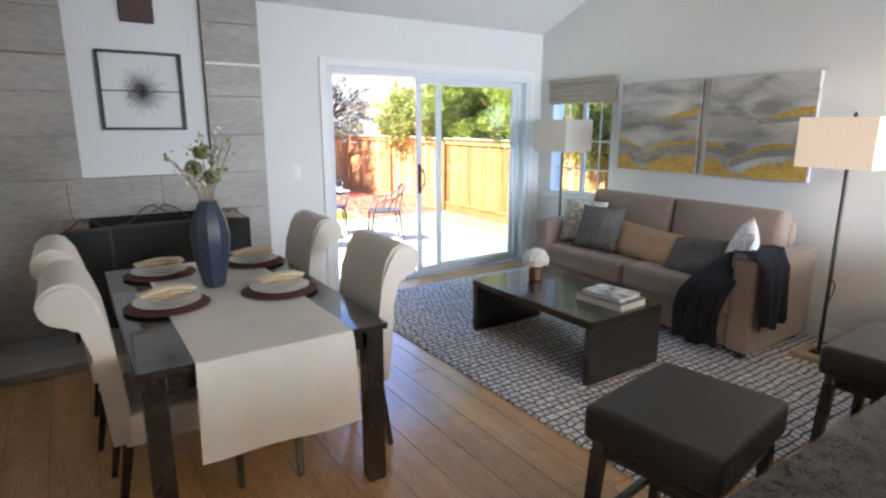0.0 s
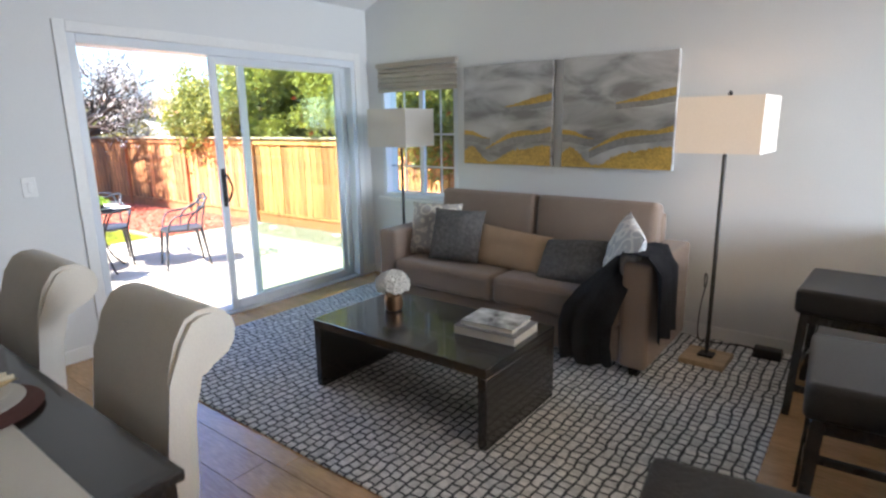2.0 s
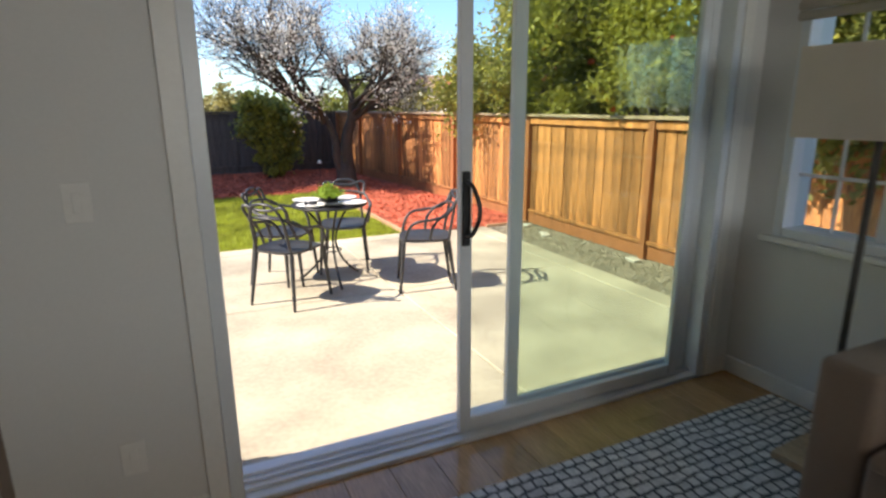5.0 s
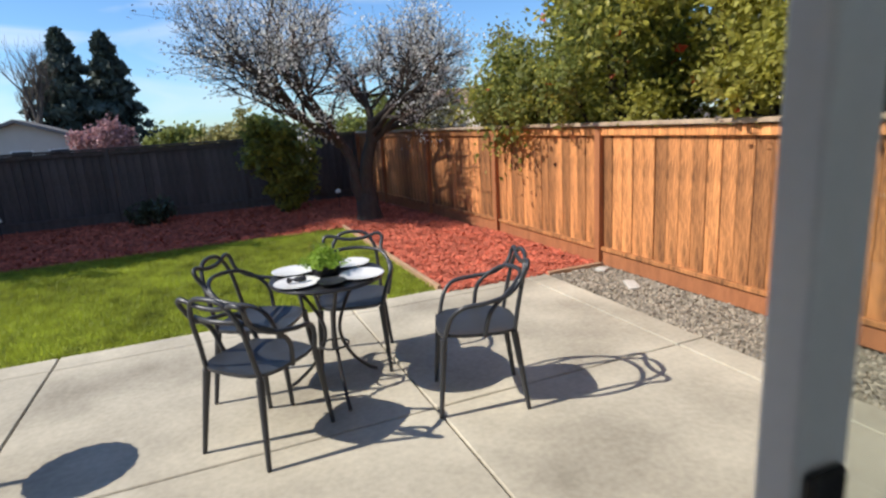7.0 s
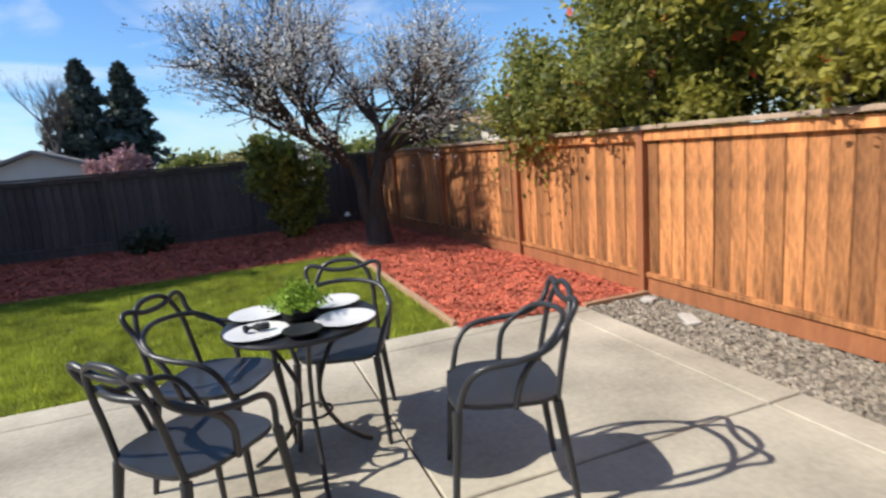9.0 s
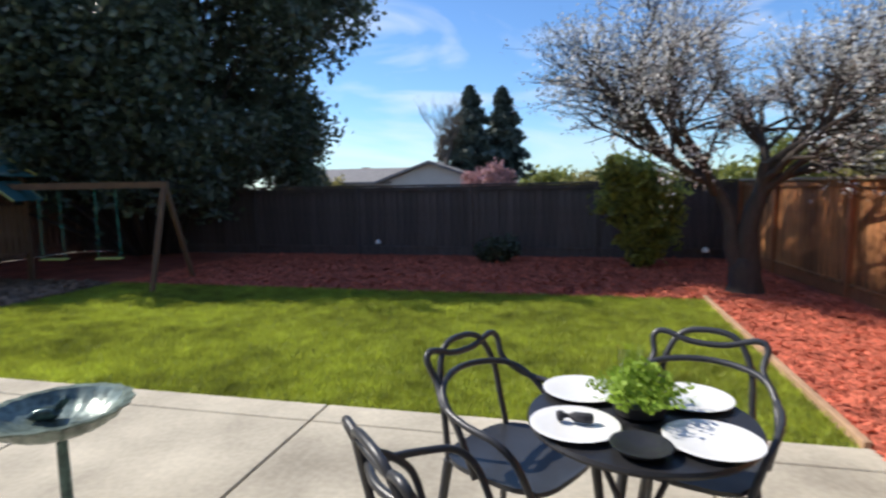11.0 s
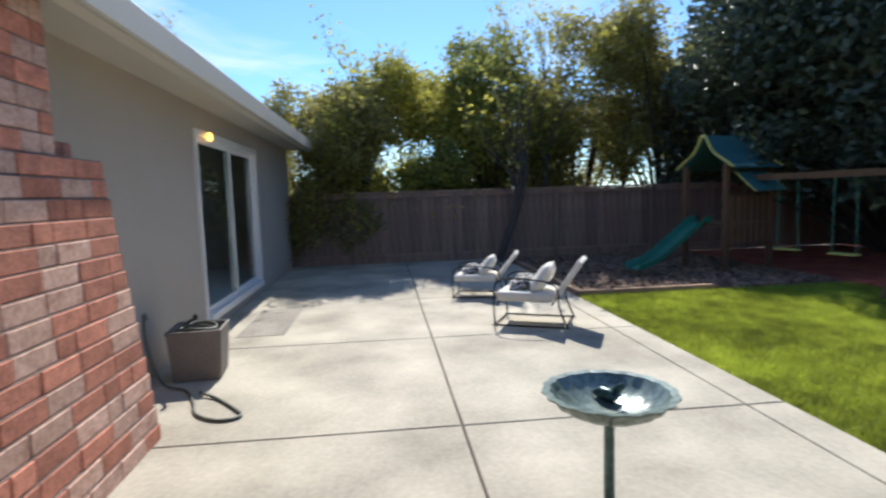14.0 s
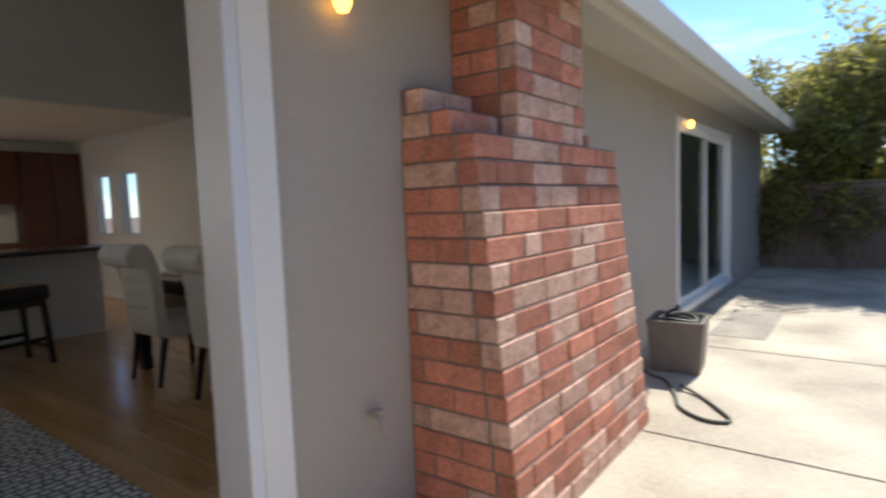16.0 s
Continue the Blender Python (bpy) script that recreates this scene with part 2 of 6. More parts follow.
# north wall: painted inside, stucco outside, with the opening of the sliding door
bm = box(0.85, SL0, YI, YM, 0, 2.62)
box_into(bm, SL1, 6.16, YI, YM, 0, 2.62)
box_into(bm, SL0, SL1, YI, YM, SLH, 2.62)
setting("wall_north", bm, PAINT, "white painted wall with the sliding patio door", "wall")
V0, V1, VH = -4.3, -1.52, 2.03
bm = box(-7.2, V0, YM, YO, -0.3, 2.62)
box_into(bm, V0, V1, YM, YO, VH, 2.62)
box_into(bm, V0, V1, YM, YO, -0.3, -0.03)
box_into(bm, V1, SL0, YM, YO, -0.3, 2.62)
box_into(bm, SL0, SL1, YM, YO, SLH, 2.62)
box_into(bm, SL0, SL1, YM, YO, -0.3, -0.05)
box_into(bm, SL1, 6.25, YM, YO, -0.3, 2.62)
setting("wall_outside_north", bm, STUCCO, "taupe stucco outside wall of the house", "wall")
# east wall with the small window; its top follows the sloping ceiling
bm = bmesh.new()
for y0, y1, z0, z1 in ((-3.5, W0, 0, None), (W0, W1, 0, WZ0), (W0, W1, WZ1, None), (W1, YI, 0, None)):
    top = [(y1, ceil_z(y1) + 0.05), (y0, ceil_z(y0) + 0.05)] if z1 is None else [(y1, z1), (y0, z1)]
    prism_into(bm, [(y0, z0), (y1, z0)] + top, 0, XE, 6.16)
setting("wall_east", bm, PAINT, "white painted wall behind the sofa", "wall")
bm = bmesh.new()
for y0, y1, z0, z1 in ((-3.7, W0, -0.3, 2.9), (W0, W1, -0.3, WZ0), (W0, W1, WZ1, 2.9), (W1, YM, -0.3, 2.9)):
    box_into(bm, 6.16, 6.25, y0, y1, z0, z1)
setting("wall_outside_east", bm, STUCCO, "taupe stucco side wall of the house", "wall")
bm = prism_into(bmesh.new(), [(-1.2, 0), (YI, 0), (YI, ceil_z(YI) + 0.05), (0.2, ceil_z(0.2) + 0.05), (-1.2, ceil_z(0.2) + 0.05)], 0, 0.73, 0.85)
KY0, KY1, KZ0, KZ1 = -2.8, -1.35, 0.92, 1.86
box_into(bm, 0.73, 0.85, -3.5, KY0, 0, 2.6)
box_into(bm, 0.73, 0.85, KY0, KY1, 0, KZ0)
box_into(bm, 0.73, 0.85, KY0, KY1, KZ1, 2.6)
box_into(bm, 0.73, 0.85, KY1, -1.2, 0, 2.6)
setting("wall_west", bm, PAINT, "plain white painted side wall", "wall")
kw = tagged(new("window_kitchen"), "white framed kitchen window, bright with daylight", "window", kind="structure")
bm = box(0.74, 0.86, KY0, KY0 + 0.05, KZ0, KZ1, 0.004)
box_into(bm, 0.74, 0.86, KY1 - 0.05, KY1, KZ0, KZ1, 0.004)
box_into(bm, 0.74, 0.86, -2.25, -1.9, KZ0 + 0.05, KZ1 - 0.05, 0.004)
box_into(bm, 0.74, 0.86, KY0 + 0.05, KY1 - 0.05, KZ0, KZ0 + 0.05, 0.004)
box_into(bm, 0.74, 0.86, KY0 + 0.05, KY1 - 0.05, KZ1 - 0.05, KZ1, 0.004)
part("window_frame", bm, VINYL, kw)
bm = box(0.73, 4.0, -3.62, -3.5, 0, 4.7)
box_into(bm, 5.8, 6.16, -3.62, -3.5, 0, 4.7)
box_into(bm, 4.0, 5.8, -3.62, -3.5, 0, 1.0)
box_into(bm, 4.0, 5.8, -3.62, -3.5, 2.12, 4.7)
setting("wall_south", bm, PAINT, "plain white kitchen end wall", "wall")
# frame of the added, unseen window that holds the fill lamp
bm = box(4.0, 4.05, -3.61, -3.49, 1.0, 2.12, 0.004)
box_into(bm, 5.75, 5.8, -3.61, -3.49, 1.0, 2.12, 0.004)
box_into(bm, 4.05, 5.75, -3.61, -3.49, 1.0, 1.05, 0.004)
box_into(bm, 4.05, 5.75, -3.61, -3.49, 2.07, 2.12, 0.004)
setting("window_unseen", bm, VINYL, "white framed window added out of view for the fill lamp", "window")
# upper wall over the kitchen opening, and the flat kitchen ceiling behind it
KZ = 2.38
setting("wall_over_bar", box(0.85, XE, 0.0, 0.12, KZ, 4.7), PAINT, "white upper wall above the kitchen opening", "wall")
setting("ceiling_kitchen", box(0.85, XE, -3.5, 0.0, KZ, KZ + 0.1), CEIL_PAINT, "flat white kitchen ceiling", "ceiling")
bm = prism_into(bmesh.new(), [(0.12, ceil_z(0.12)), (YI, ceil_z(YI)), (YI, ceil_z(YI) + 0.12), (0.12, ceil_z(0.12) + 0.12)], 0, 0.73, 6.16)
setting("ceiling", bm, CEIL_PAINT, "white sloping textured ceiling", "ceiling")
# roof with eave over the patio
bm = prism_into(bmesh.new(), [(5.52, 2.20), (5.56, 2.23), (5.56, 2.41), (0.0, 4.9), (-4.2, 3.1), (-4.2, 2.95), (0.0, 4.75), (5.52, 2.34)], 0, -7.6, 6.75)
setting("roof", bm, EAVE, "low pitched roof with grey eave board", "roof")
bm = box(-7.62, 6.77, 5.565, 5.62, 2.22, 2.42, 0.012)
setting("trim_fascia", bm, EAVE, "pale grey-green painted fascia board along the eave", "trim")
bm = box(-7.6, 6.75, YO, 5.515, 2.28, 2.32)
setting("trim_soffit", bm, EAVE, "painted soffit under the eave", "trim")
# the rooms further along the house, closed
bm = box(-7.2, 0.73, 0.9, 1.0, -0.1, 2.62)
box_into(bm, -7.2, -7.08, 1.0, YM, -0.1, 2.62)
box_into(bm, -7.2, 0.73, 1.0, YM, 2.5, 2.62)
box_into(bm, -7.08, 0.73, 1.0, YM, -0.1, -0.02)
setting("wall_side_room", bm, PAINT, "plain walls of the next room", "wall")
setting("trim_vent", box(-4.9, -4.72, YO, YO + 0.012, 0.02, 0.14, 0.004), EAVE, "small foundation vent grille", "vent")

# floor
floor = setting("floor", box(0.85, 6.16, -3.5, 5.06, -0.1, -0.012), SUBFLOOR, "warm honey laminate plank floor", "floor")
bm = box(0.85, 0.865, -3.5, 4.0, 0, 0.09, 0.003)
box_into(bm, 2.87, SL0 - 0.07, YI - 0.014, YI, 0, 0.09, 0.003)
box_into(bm, SL1 + 0.07, XE, YI - 0.014, YI, 0, 0.09, 0.003)
box_into(bm, XE - 0.014, XE, 0.4, YI - 0.014, 0, 0.09, 0.003)
setting("baseboard", bm, TRIM, "white painted baseboard", "baseboard")

# sliding patio door
door = tagged(new("door_sliding"), "white vinyl sliding patio door, slid open", "sliding door", kind="structure")
bm = box(SL0, SL0 + 0.05, YI - 0.01, YO + 0.02, -0.02, SLH, 0.004)
box_into(bm, SL1 - 0.05, SL1, YI - 0.01, YO + 0.02, -0.02, SLH, 0.004)
box_into(bm, SL0 + 0.05, SL1 - 0.05, YI - 0.01, YO + 0.02, SLH - 0.06, SLH, 0.004)
part("door_frame", bm, VINYL, door)
bm = box(SL0 + 0.05, SL1 - 0.05, YI - 0.01, YO + 0.05, -0.05, 0.02, 0.004)
for y in (4.95, 5.0, 5.045):
    box_into(bm, SL0 + 0.05, SL1 - 0.05, y, y + 0.008, 0.02, 0.036)
part("sill_track", bm, VINYL, door, "white vinyl sill with raised tracks")
bm = box(SL0 - 0.07, SL0, YI - 0.018, YI, 0, SLH + 0.07, 0.004)
box_into(bm, SL1, SL1 + 0.07, YI - 0.018, YI, 0, SLH + 0.07, 0.004)
box_into(bm, SL0, SL1, YI - 0.018, YI, SLH, SLH + 0.07, 0.004)
part("casing", bm, TRIM, door, "white painted casing")
bm = box(SL0 - 0.12, SL0, YO, YO + 0.022, -0.08, SLH + 0.06, 0.004)
box_into(bm, SL1, SL1 + 0.075, YO, YO + 0.022, -0.08, SLH + 0.06, 0.004)
box_into(bm, SL0, SL1, YO, YO + 0.022, SLH, SLH + 0.06, 0.004)
part("outside_trim", bm, TRIM, door, "white outside trim")


def sash(name, x0, x1, y0, y1, z0, z1, w, glass, parent, frame_mat):
    b = box(x0, x0 + w, y0, y1, z0, z1, 0.004)
    box_into(b, x1 - w, x1, y0, y1, z0, z1, 0.004)
    box_into(b, x0 + w, x1 - w, y0, y1, z1 - w, z1, 0.004)
    box_into(b, x0 + w, x1 - w, y0, y1, z0, z0 + w * 1.1, 0.004)
    s = part(name, b, frame_mat, parent)
    p = part("pane", box(x0 + w, x1 - w, (y0 + y1) / 2 - 0.003, (y0 + y1) / 2 + 0.003, z0 + w, z1 - w), glass, s, smooth=None)
    p.visible_shadow = False
    return s


slide = sash("sliding_panel", 4.43, 5.725, 4.935, 4.968, 0.036, SLH - 0.06, 0.055, GLASS, door, VINYL)
sash("fixed_panel", 4.70, SL1 - 0.05, 4.985, 5.018, 0.036, SLH - 0.06, 0.06, GLASS_GREEN, door, VINYL)
bm = tube(curve_pts([(4.452, 4.93, 0.92), (4.462, 4.885, 0.94), (4.478, 4.86, 1.03), (4.462, 4.885, 1.12), (4.452, 4.93, 1.14)], 5), 0.009, 8)
box_into(bm, 4.436, 4.472, 4.925, 4.935, 0.88, 1.18, 0.004)
part("handle", bm, BLACK_METAL, slide, "dark curved pull handle")

# small window over the sofa
win = tagged(new("window_1"), "white vinyl slider window with grid bars and a raised shade", "window", kind="structure")
bm = box(XE - 0.005, 6.24, W0, W0 + 0.045, WZ0, WZ1, 0.004)
box_into(bm, XE - 0.005, 6.24, W1 - 0.045, W1, WZ0, WZ1, 0.004)
box_into(bm, XE - 0.005, 6.24, W0 + 0.045, W1 - 0.045, WZ1 - 0.045, WZ1, 0.004)
box_into(bm, XE - 0.005, 6.24, W0 + 0.045, W1 - 0.045, WZ0, WZ0 + 0.045, 0.004)
box_into(bm, 6.13, 6.17, 4.27, 4.32, WZ0 + 0.045, WZ1 - 0.045, 0.003)
part("window_frame", bm, VINYL, win)
part("window_sill", box(XE - 0.04, XE, W0 - 0.05, W1 + 0.05, WZ0 - 0.03, WZ0, 0.006), TRIM, win)
for y0, y1 in ((W0 + 0.045, 4.27), (4.32, W1 - 0.045)):
    p = part("pane", box(6.146, 6.152, y0, y1, WZ0 + 0.045, WZ1 - 0.045), GLASS, win, smooth=None)
    p.visible_shadow = False
    mid = (y0 + y1) / 2
    bm = box(6.139, 6.145, mid - 0.008, mid + 0.008, WZ0 + 0.045, WZ1 - 0.045)
    for z in (1.1, 1.4):
        box_into(bm, 6.139, 6.145, y0, y1, z - 0.008, z + 0.008)
    part("grid_bar", bm, VINYL, win)
SHADE_FABRIC = mat("woven_shade", (0.55, 0.50, 0.43), 0.9, 0.12, 3, 120, 0.4, stretch=(1, 1, 6), trans=0.25)
rs = thing("roman_shade", "woven taupe roman shade pulled up at the window", "window shade", pose(XE, 0, 0))
for k in range(5):
    part("fold", box(-0.03 - 0.008 * (k % 2), -0.008, W0 - 0.01, W1 + 0.01, 1.79 + k * 0.043, 1.831 + k * 0.043, 0.01), SHADE_FABRIC, rs)
part("headrail", box(-0.05, -0.004, W0 - 0.015, W1 + 0.015, 2.008, 2.05, 0.006), SHADE_FABRIC, rs)

# second sliding door on the outside wall
d2 = tagged(new("door_bedroom"), "white framed sliding glass door, closed", "sliding door", kind="structure")
bm = box(V0, V0 + 0.07, YM - 0.02, YO + 0.02, -0.03, VH, 0.004)
box_into(bm, V1 - 0.07, V1, YM - 0.02, YO + 0.02, -0.03, VH, 0.004)
box_into(bm, V0 + 0.07, V1 - 0.07, YM - 0.02, YO + 0.02, VH - 0.08, VH, 0.004)
box_into(bm, V0 + 0.07, V1 - 0.07, YM - 0.02, YO + 0.05, -0.03, 0.05, 0.004)
part("door_frame", bm, TRIM, d2)
mid = (V0 + V1) / 2
sash("panel", V0 + 0.07, mid + 0.04, YM, YM + 0.035, 0.05, VH - 0.08, 0.06, GLASS, d2, TRIM)
sash("panel", mid - 0.04, V1 - 0.07, YM + 0.038, YM + 0.07, 0.05, VH - 0.08, 0.06, GLASS, d2, TRIM)

# ---- yard: ground, patio, beds ----
PATIO_N, PATIO_E = 9.53, 7.09
EDGE_X = 5.95
SOIL = mat("soil", (0.13, 0.095, 0.065), 0.95, 0.3, 2, 40, 0.6)
TURF = mat("turf", (0.16, 0.22, 0.03), 0.95, 0.35, 1.2, 50, 0.8, tint=(0.10, 0.12, 0.025))
MULCH_BASE = mat("red_mulch_bed", (0.42, 0.10, 0.055), 0.95, 0.35, 3, 45, 1.0, tint=(0.3, 0.06, 0.035), bump_dist=0.03)
GRAVEL_BASE = mat("gravel_bed", (0.27, 0.215, 0.155), 0.95, 0.4, 4, 70, 1.0, bump_dist=0.02)
TIMBER = mat("edging_timber", (0.40, 0.25, 0.15), 0.85, 0.25, 3, 30, 0.4, stretch=(1, 0.3, 1))
gm = bmesh.new()
box_into(gm, -300, 300, -300, 300, -0.5, -0.235)
setting("ground", gm, SOIL, "bare earth ground reaching to the horizon", "ground")
setting("lawn_soil", box(-2.65, EDGE_X, PATIO_N, 13.5, -0.23, G - 0.03), TURF, "green lawn turf", "lawn")
bm = box(EDGE_X + 0.05, 7.9, 9.36, 17.9, -0.23, G - 0.01)
box_into(bm, -7.3, EDGE_X + 0.05, 13.5, 17.9, -0.23, G - 0.012)
setting("mulch_bed", bm, MULCH_BASE, "bed of red shredded bark mulch", "mulch bed")
setting("gravel_bed", box(PATIO_E, 7.9, 5.0, 9.34, -0.23, G - 0.03), GRAVEL_BASE, "strip of grey gravel along the fence", "gravel bed")
# patio slabs
patio = setting("patio", box(-7.4, PATIO_E, YO, PATIO_N, -0.24, G - 0.02), JOINT, "pale concrete patio cast in panels", "patio")
XS = [-7.4, -3.0, -0.85, 1.3, 2.85, 5.08, PATIO_E - 0.24, PATIO_E]
YS = [YO, 7.42, PATIO_N - 0.27, PATIO_N]
for i in range(len(XS) - 1):
    for j in range(len(YS) - 1):
        part("slab", box(XS[i] + 0.006, XS[i + 1] - 0.006, YS[j] + 0.006, YS[j + 1] - 0.006, -0.2, G, 0.006), CONCRETE, patio, smooth=None)
# one darker rectangle on the slabs near the bedroom door
DARK_CONCRETE = mat("dark_concrete", (0.33, 0.30, 0.25), 0.9, 0.25, 2.0, 30, 0.1, tint=(0.24, 0.22, 0.19), bump_dist=0.003)
part("patch", box(-2.75, -1.3, 5.42, 5.92, G - 0.01, G + 0.004, 0.003), DARK_CONCRETE, patio, "darker strip of concrete", smooth=None)
# timber edging
ed = setting("edging", box(EDGE_X, EDGE_X + 0.045, PATIO_N, 13.6, -0.2, G + 0.035, 0.006), TIMBER, "weathered timber lawn edging", "edging")
setting("edging_gravel", box(PATIO_E, 7.78, 9.34, 9.38, -0.2, G + 0.03, 0.006), TIMBER, "timber board between mulch and gravel", "edging")

# ---- fences ----
CEDAR = mat("cedar_board", (0.52, 0.215, 0.075), 0.75, 0.58, 2.0, 22, 0.3, tint=(0.26, 0.10, 0.045), per=0.42, stretch=(5, 5, 0.5))
CEDAR_POST = mat("cedar_post", (0.36, 0.135, 0.055), 0.8, 0.2, 3, 30, 0.3, stretch=(4, 4, 0.5))
# back fence boards: near black, the shade there is put into their colour
CEDAR_SHADED = mat("shaded_board", (0.105, 0.085, 0.075), 0.85, 0.3, 2.2, 26, 0.4, per=0.18, stretch=(5, 5, 0.5))
CAP_WOOD = mat("fence_cap", (0.42, 0.31, 0.22), 0.8, 0.2, 3, 30, 0.3)


def fence(label, p0, p1, top, board_mat, post_mat, cap_mat, posts, width=0.142, inward=1):
    """A board fence from p0 to p1; local x runs along it and local y points to the yard."""
    p0, p1 = Vector((*p0, 0)), Vector((*p1, 0))
    d = (p1 - p0)
    length = d.length
    m = Matrix.Translation((p0.x, p0.y, G)) @ Matrix.Rotation(math.atan2(d.y, d.x), 4, "Z")
    f = thing("fence", label, "fence", m)
    h = top - G
    n = int(length / width)
    step = length / n
    rnd = random.Random(int(length * 100))
    metas = []
    for v in range(6):
        b = box(0.002, step - rnd.uniform(0.001, 0.006), -0.012, 0.008 + rnd.uniform(0, 0.006), 0.16, h - 0.02 - rnd.uniform(0, 0.01), 0.003)
        metas.append(mesh_of("board", b, board_mat))
    for i in range(n):
        part("board", metas[rnd.randrange(6)], None, f, m=pose(i * step, rnd.uniform(-0.003, 0.003), 0, 0, rnd.uniform(-0.25, 0.25), 0))
    for s in posts:
        part("post", box(s - 0.04, s + 0.04, 0.012, 0.075, -0.06, h - 0.02, 0.006), post_mat, f)
    part("backing", box(0, length, -0.03, -0.019, 0.16, h - 0.03), board_mat, f, smooth=None)
    part("kickboard", box(0, length, -0.014, 0.03, 0.0, 0.15, 0.005), post_mat, f)
    part("rail", box(0, length, 0.014, 0.05, 0.152, 0.195, 0.005), board_mat, f)
    part("rail", box(0, length, 0.014, 0.05, h - 0.11, h - 0.03, 0.005), board_mat, f)
    part("cap", box(0, length, -0.05, 0.09, h - 0.018, h + 0.02, 0.006), cap_mat, f)
    return f


FN, FW = 17.4, -7.35
BEND, CORNER = (7.76, 11.65), (7.3, FN)
EAST = "sunlit orange cedar board fence with posts and cap"
fence(EAST, (7.9, -1.0), BEND, 1.3, CEDAR, CEDAR_POST, CAP_WOOD, [y + 1.0 for y in (0.7, 2.9, 5.1, 7.24, 9.4, 11.6)])
fence(EAST, BEND, CORNER, 1.3, CEDAR, CEDAR_POST, CAP_WOOD, [2.1, 4.2, 5.7])
fence("weathered board fence with shade darkened into its colour", CORNER, (FW, FN), 1.3, CEDAR_SHADED, CEDAR_SHADED, CEDAR_SHADED, [0.1 + 2.44 * k for k in range(7)])
CEDAR_BROWN = mat("brown_weathered_board", (0.30, 0.195, 0.14), 0.85, 0.3, 2.2, 26, 0.4, per=0.22, stretch=(5, 5, 0.5))
fence("reddish brown weathered board fence in shade", (FW, FN), (FW, 4.2), 1.34, CEDAR_BROWN, CEDAR_BROWN, CEDAR_BROWN, [0.1 + 2.2 * k for k in range(6)])

# ---- living room ----
ESPRESSO = mat("espresso_wood", (0.026, 0.022, 0.02), 0.27, 0.3, 4, 40, 0.1, stretch=(1, 6, 1), coat=0.5)
BLACK_LEATHER = mat("black_leather", (0.022, 0.02, 0.02), 0.42, 0.25, 5, 150, 0.35)
LINEN = mat("cream_linen", (0.68, 0.63, 0.55), 0.9, 0.1, 3, 220, 0.35, sheen=0.2)
SOFA_CLOTH = mat("taupe_upholstery", (0.27, 0.20, 0.155), 0.92, 0.13, 3, 260, 0.4, sheen=0.25)
RUNNER = mat("ivory_runner", (0.72, 0.70, 0.64), 0.9, 0.07, 4, 240, 0.4)
GRANITE = mat("dark_granite", (0.05, 0.05, 0.052), 0.22, 0.6, 30, 160, 0.03)
WHITE_CHINA = mat("white_china", (0.82, 0.81, 0.78), 0.15, 0.02, 3, 40, 0.0)
GOLD_CLOTH = mat("gold_napkin", (0.60, 0.44, 0.22), 0.6, 0.25, 12, 120, 0.4, tint=(0.5, 0.40, 0.26))
PLACEMAT = mat("dark_red_placemat", (0.10, 0.035, 0.03), 0.7, 0.3, 8, 130, 0.5)
NAVY = mat("navy_knit", (0.042, 0.044, 0.052), 0.95, 0.35, 6, 130, 1.0, bump_dist=0.01)
BLUE_GLAZE = mat("slate_blue_ceramic", (0.035, 0.05, 0.085), 0.35, 0.25, 5, 60, 0.1)
CHARCOAL = mat("charcoal_weave", (0.13, 0.123, 0.118), 0.95, 0.35, 40, 140, 0.9, bump_dist=0.008)
TAN_CLOTH = mat("tan_linen", (0.46, 0.33, 0.22), 0.9, 0.1, 4, 240, 0.4)
IRON = mat("wrought_iron", (0.045, 0.04, 0.036), 0.5, 0.3, 9, 90, 0.2)
FIREBOX = mat("soot_black", (0.012, 0.012, 0.012), 0.9)
PETAL = mat("white_petal", (0.82, 0.80, 0.74), 0.7, 0.08, 8, 60, 0.2, trans=0.25)
SAGE = mat("sage_leaf", (0.30, 0.34, 0.14), 0.7, 0.25, 8, 60, 0.2, trans=0.3)
TWIG = mat("twig", (0.30, 0.24, 0.15), 0.85)
COPPER = mat("brushed_bronze", (0.30, 0.18, 0.10), 0.35, 0.15, 6, 90, 0.05, metal=0.9)
OAK_PALE = mat("pale_oak", (0.50, 0.36, 0.22), 0.6, 0.2, 4, 40, 0.15, stretch=(6, 1, 1))


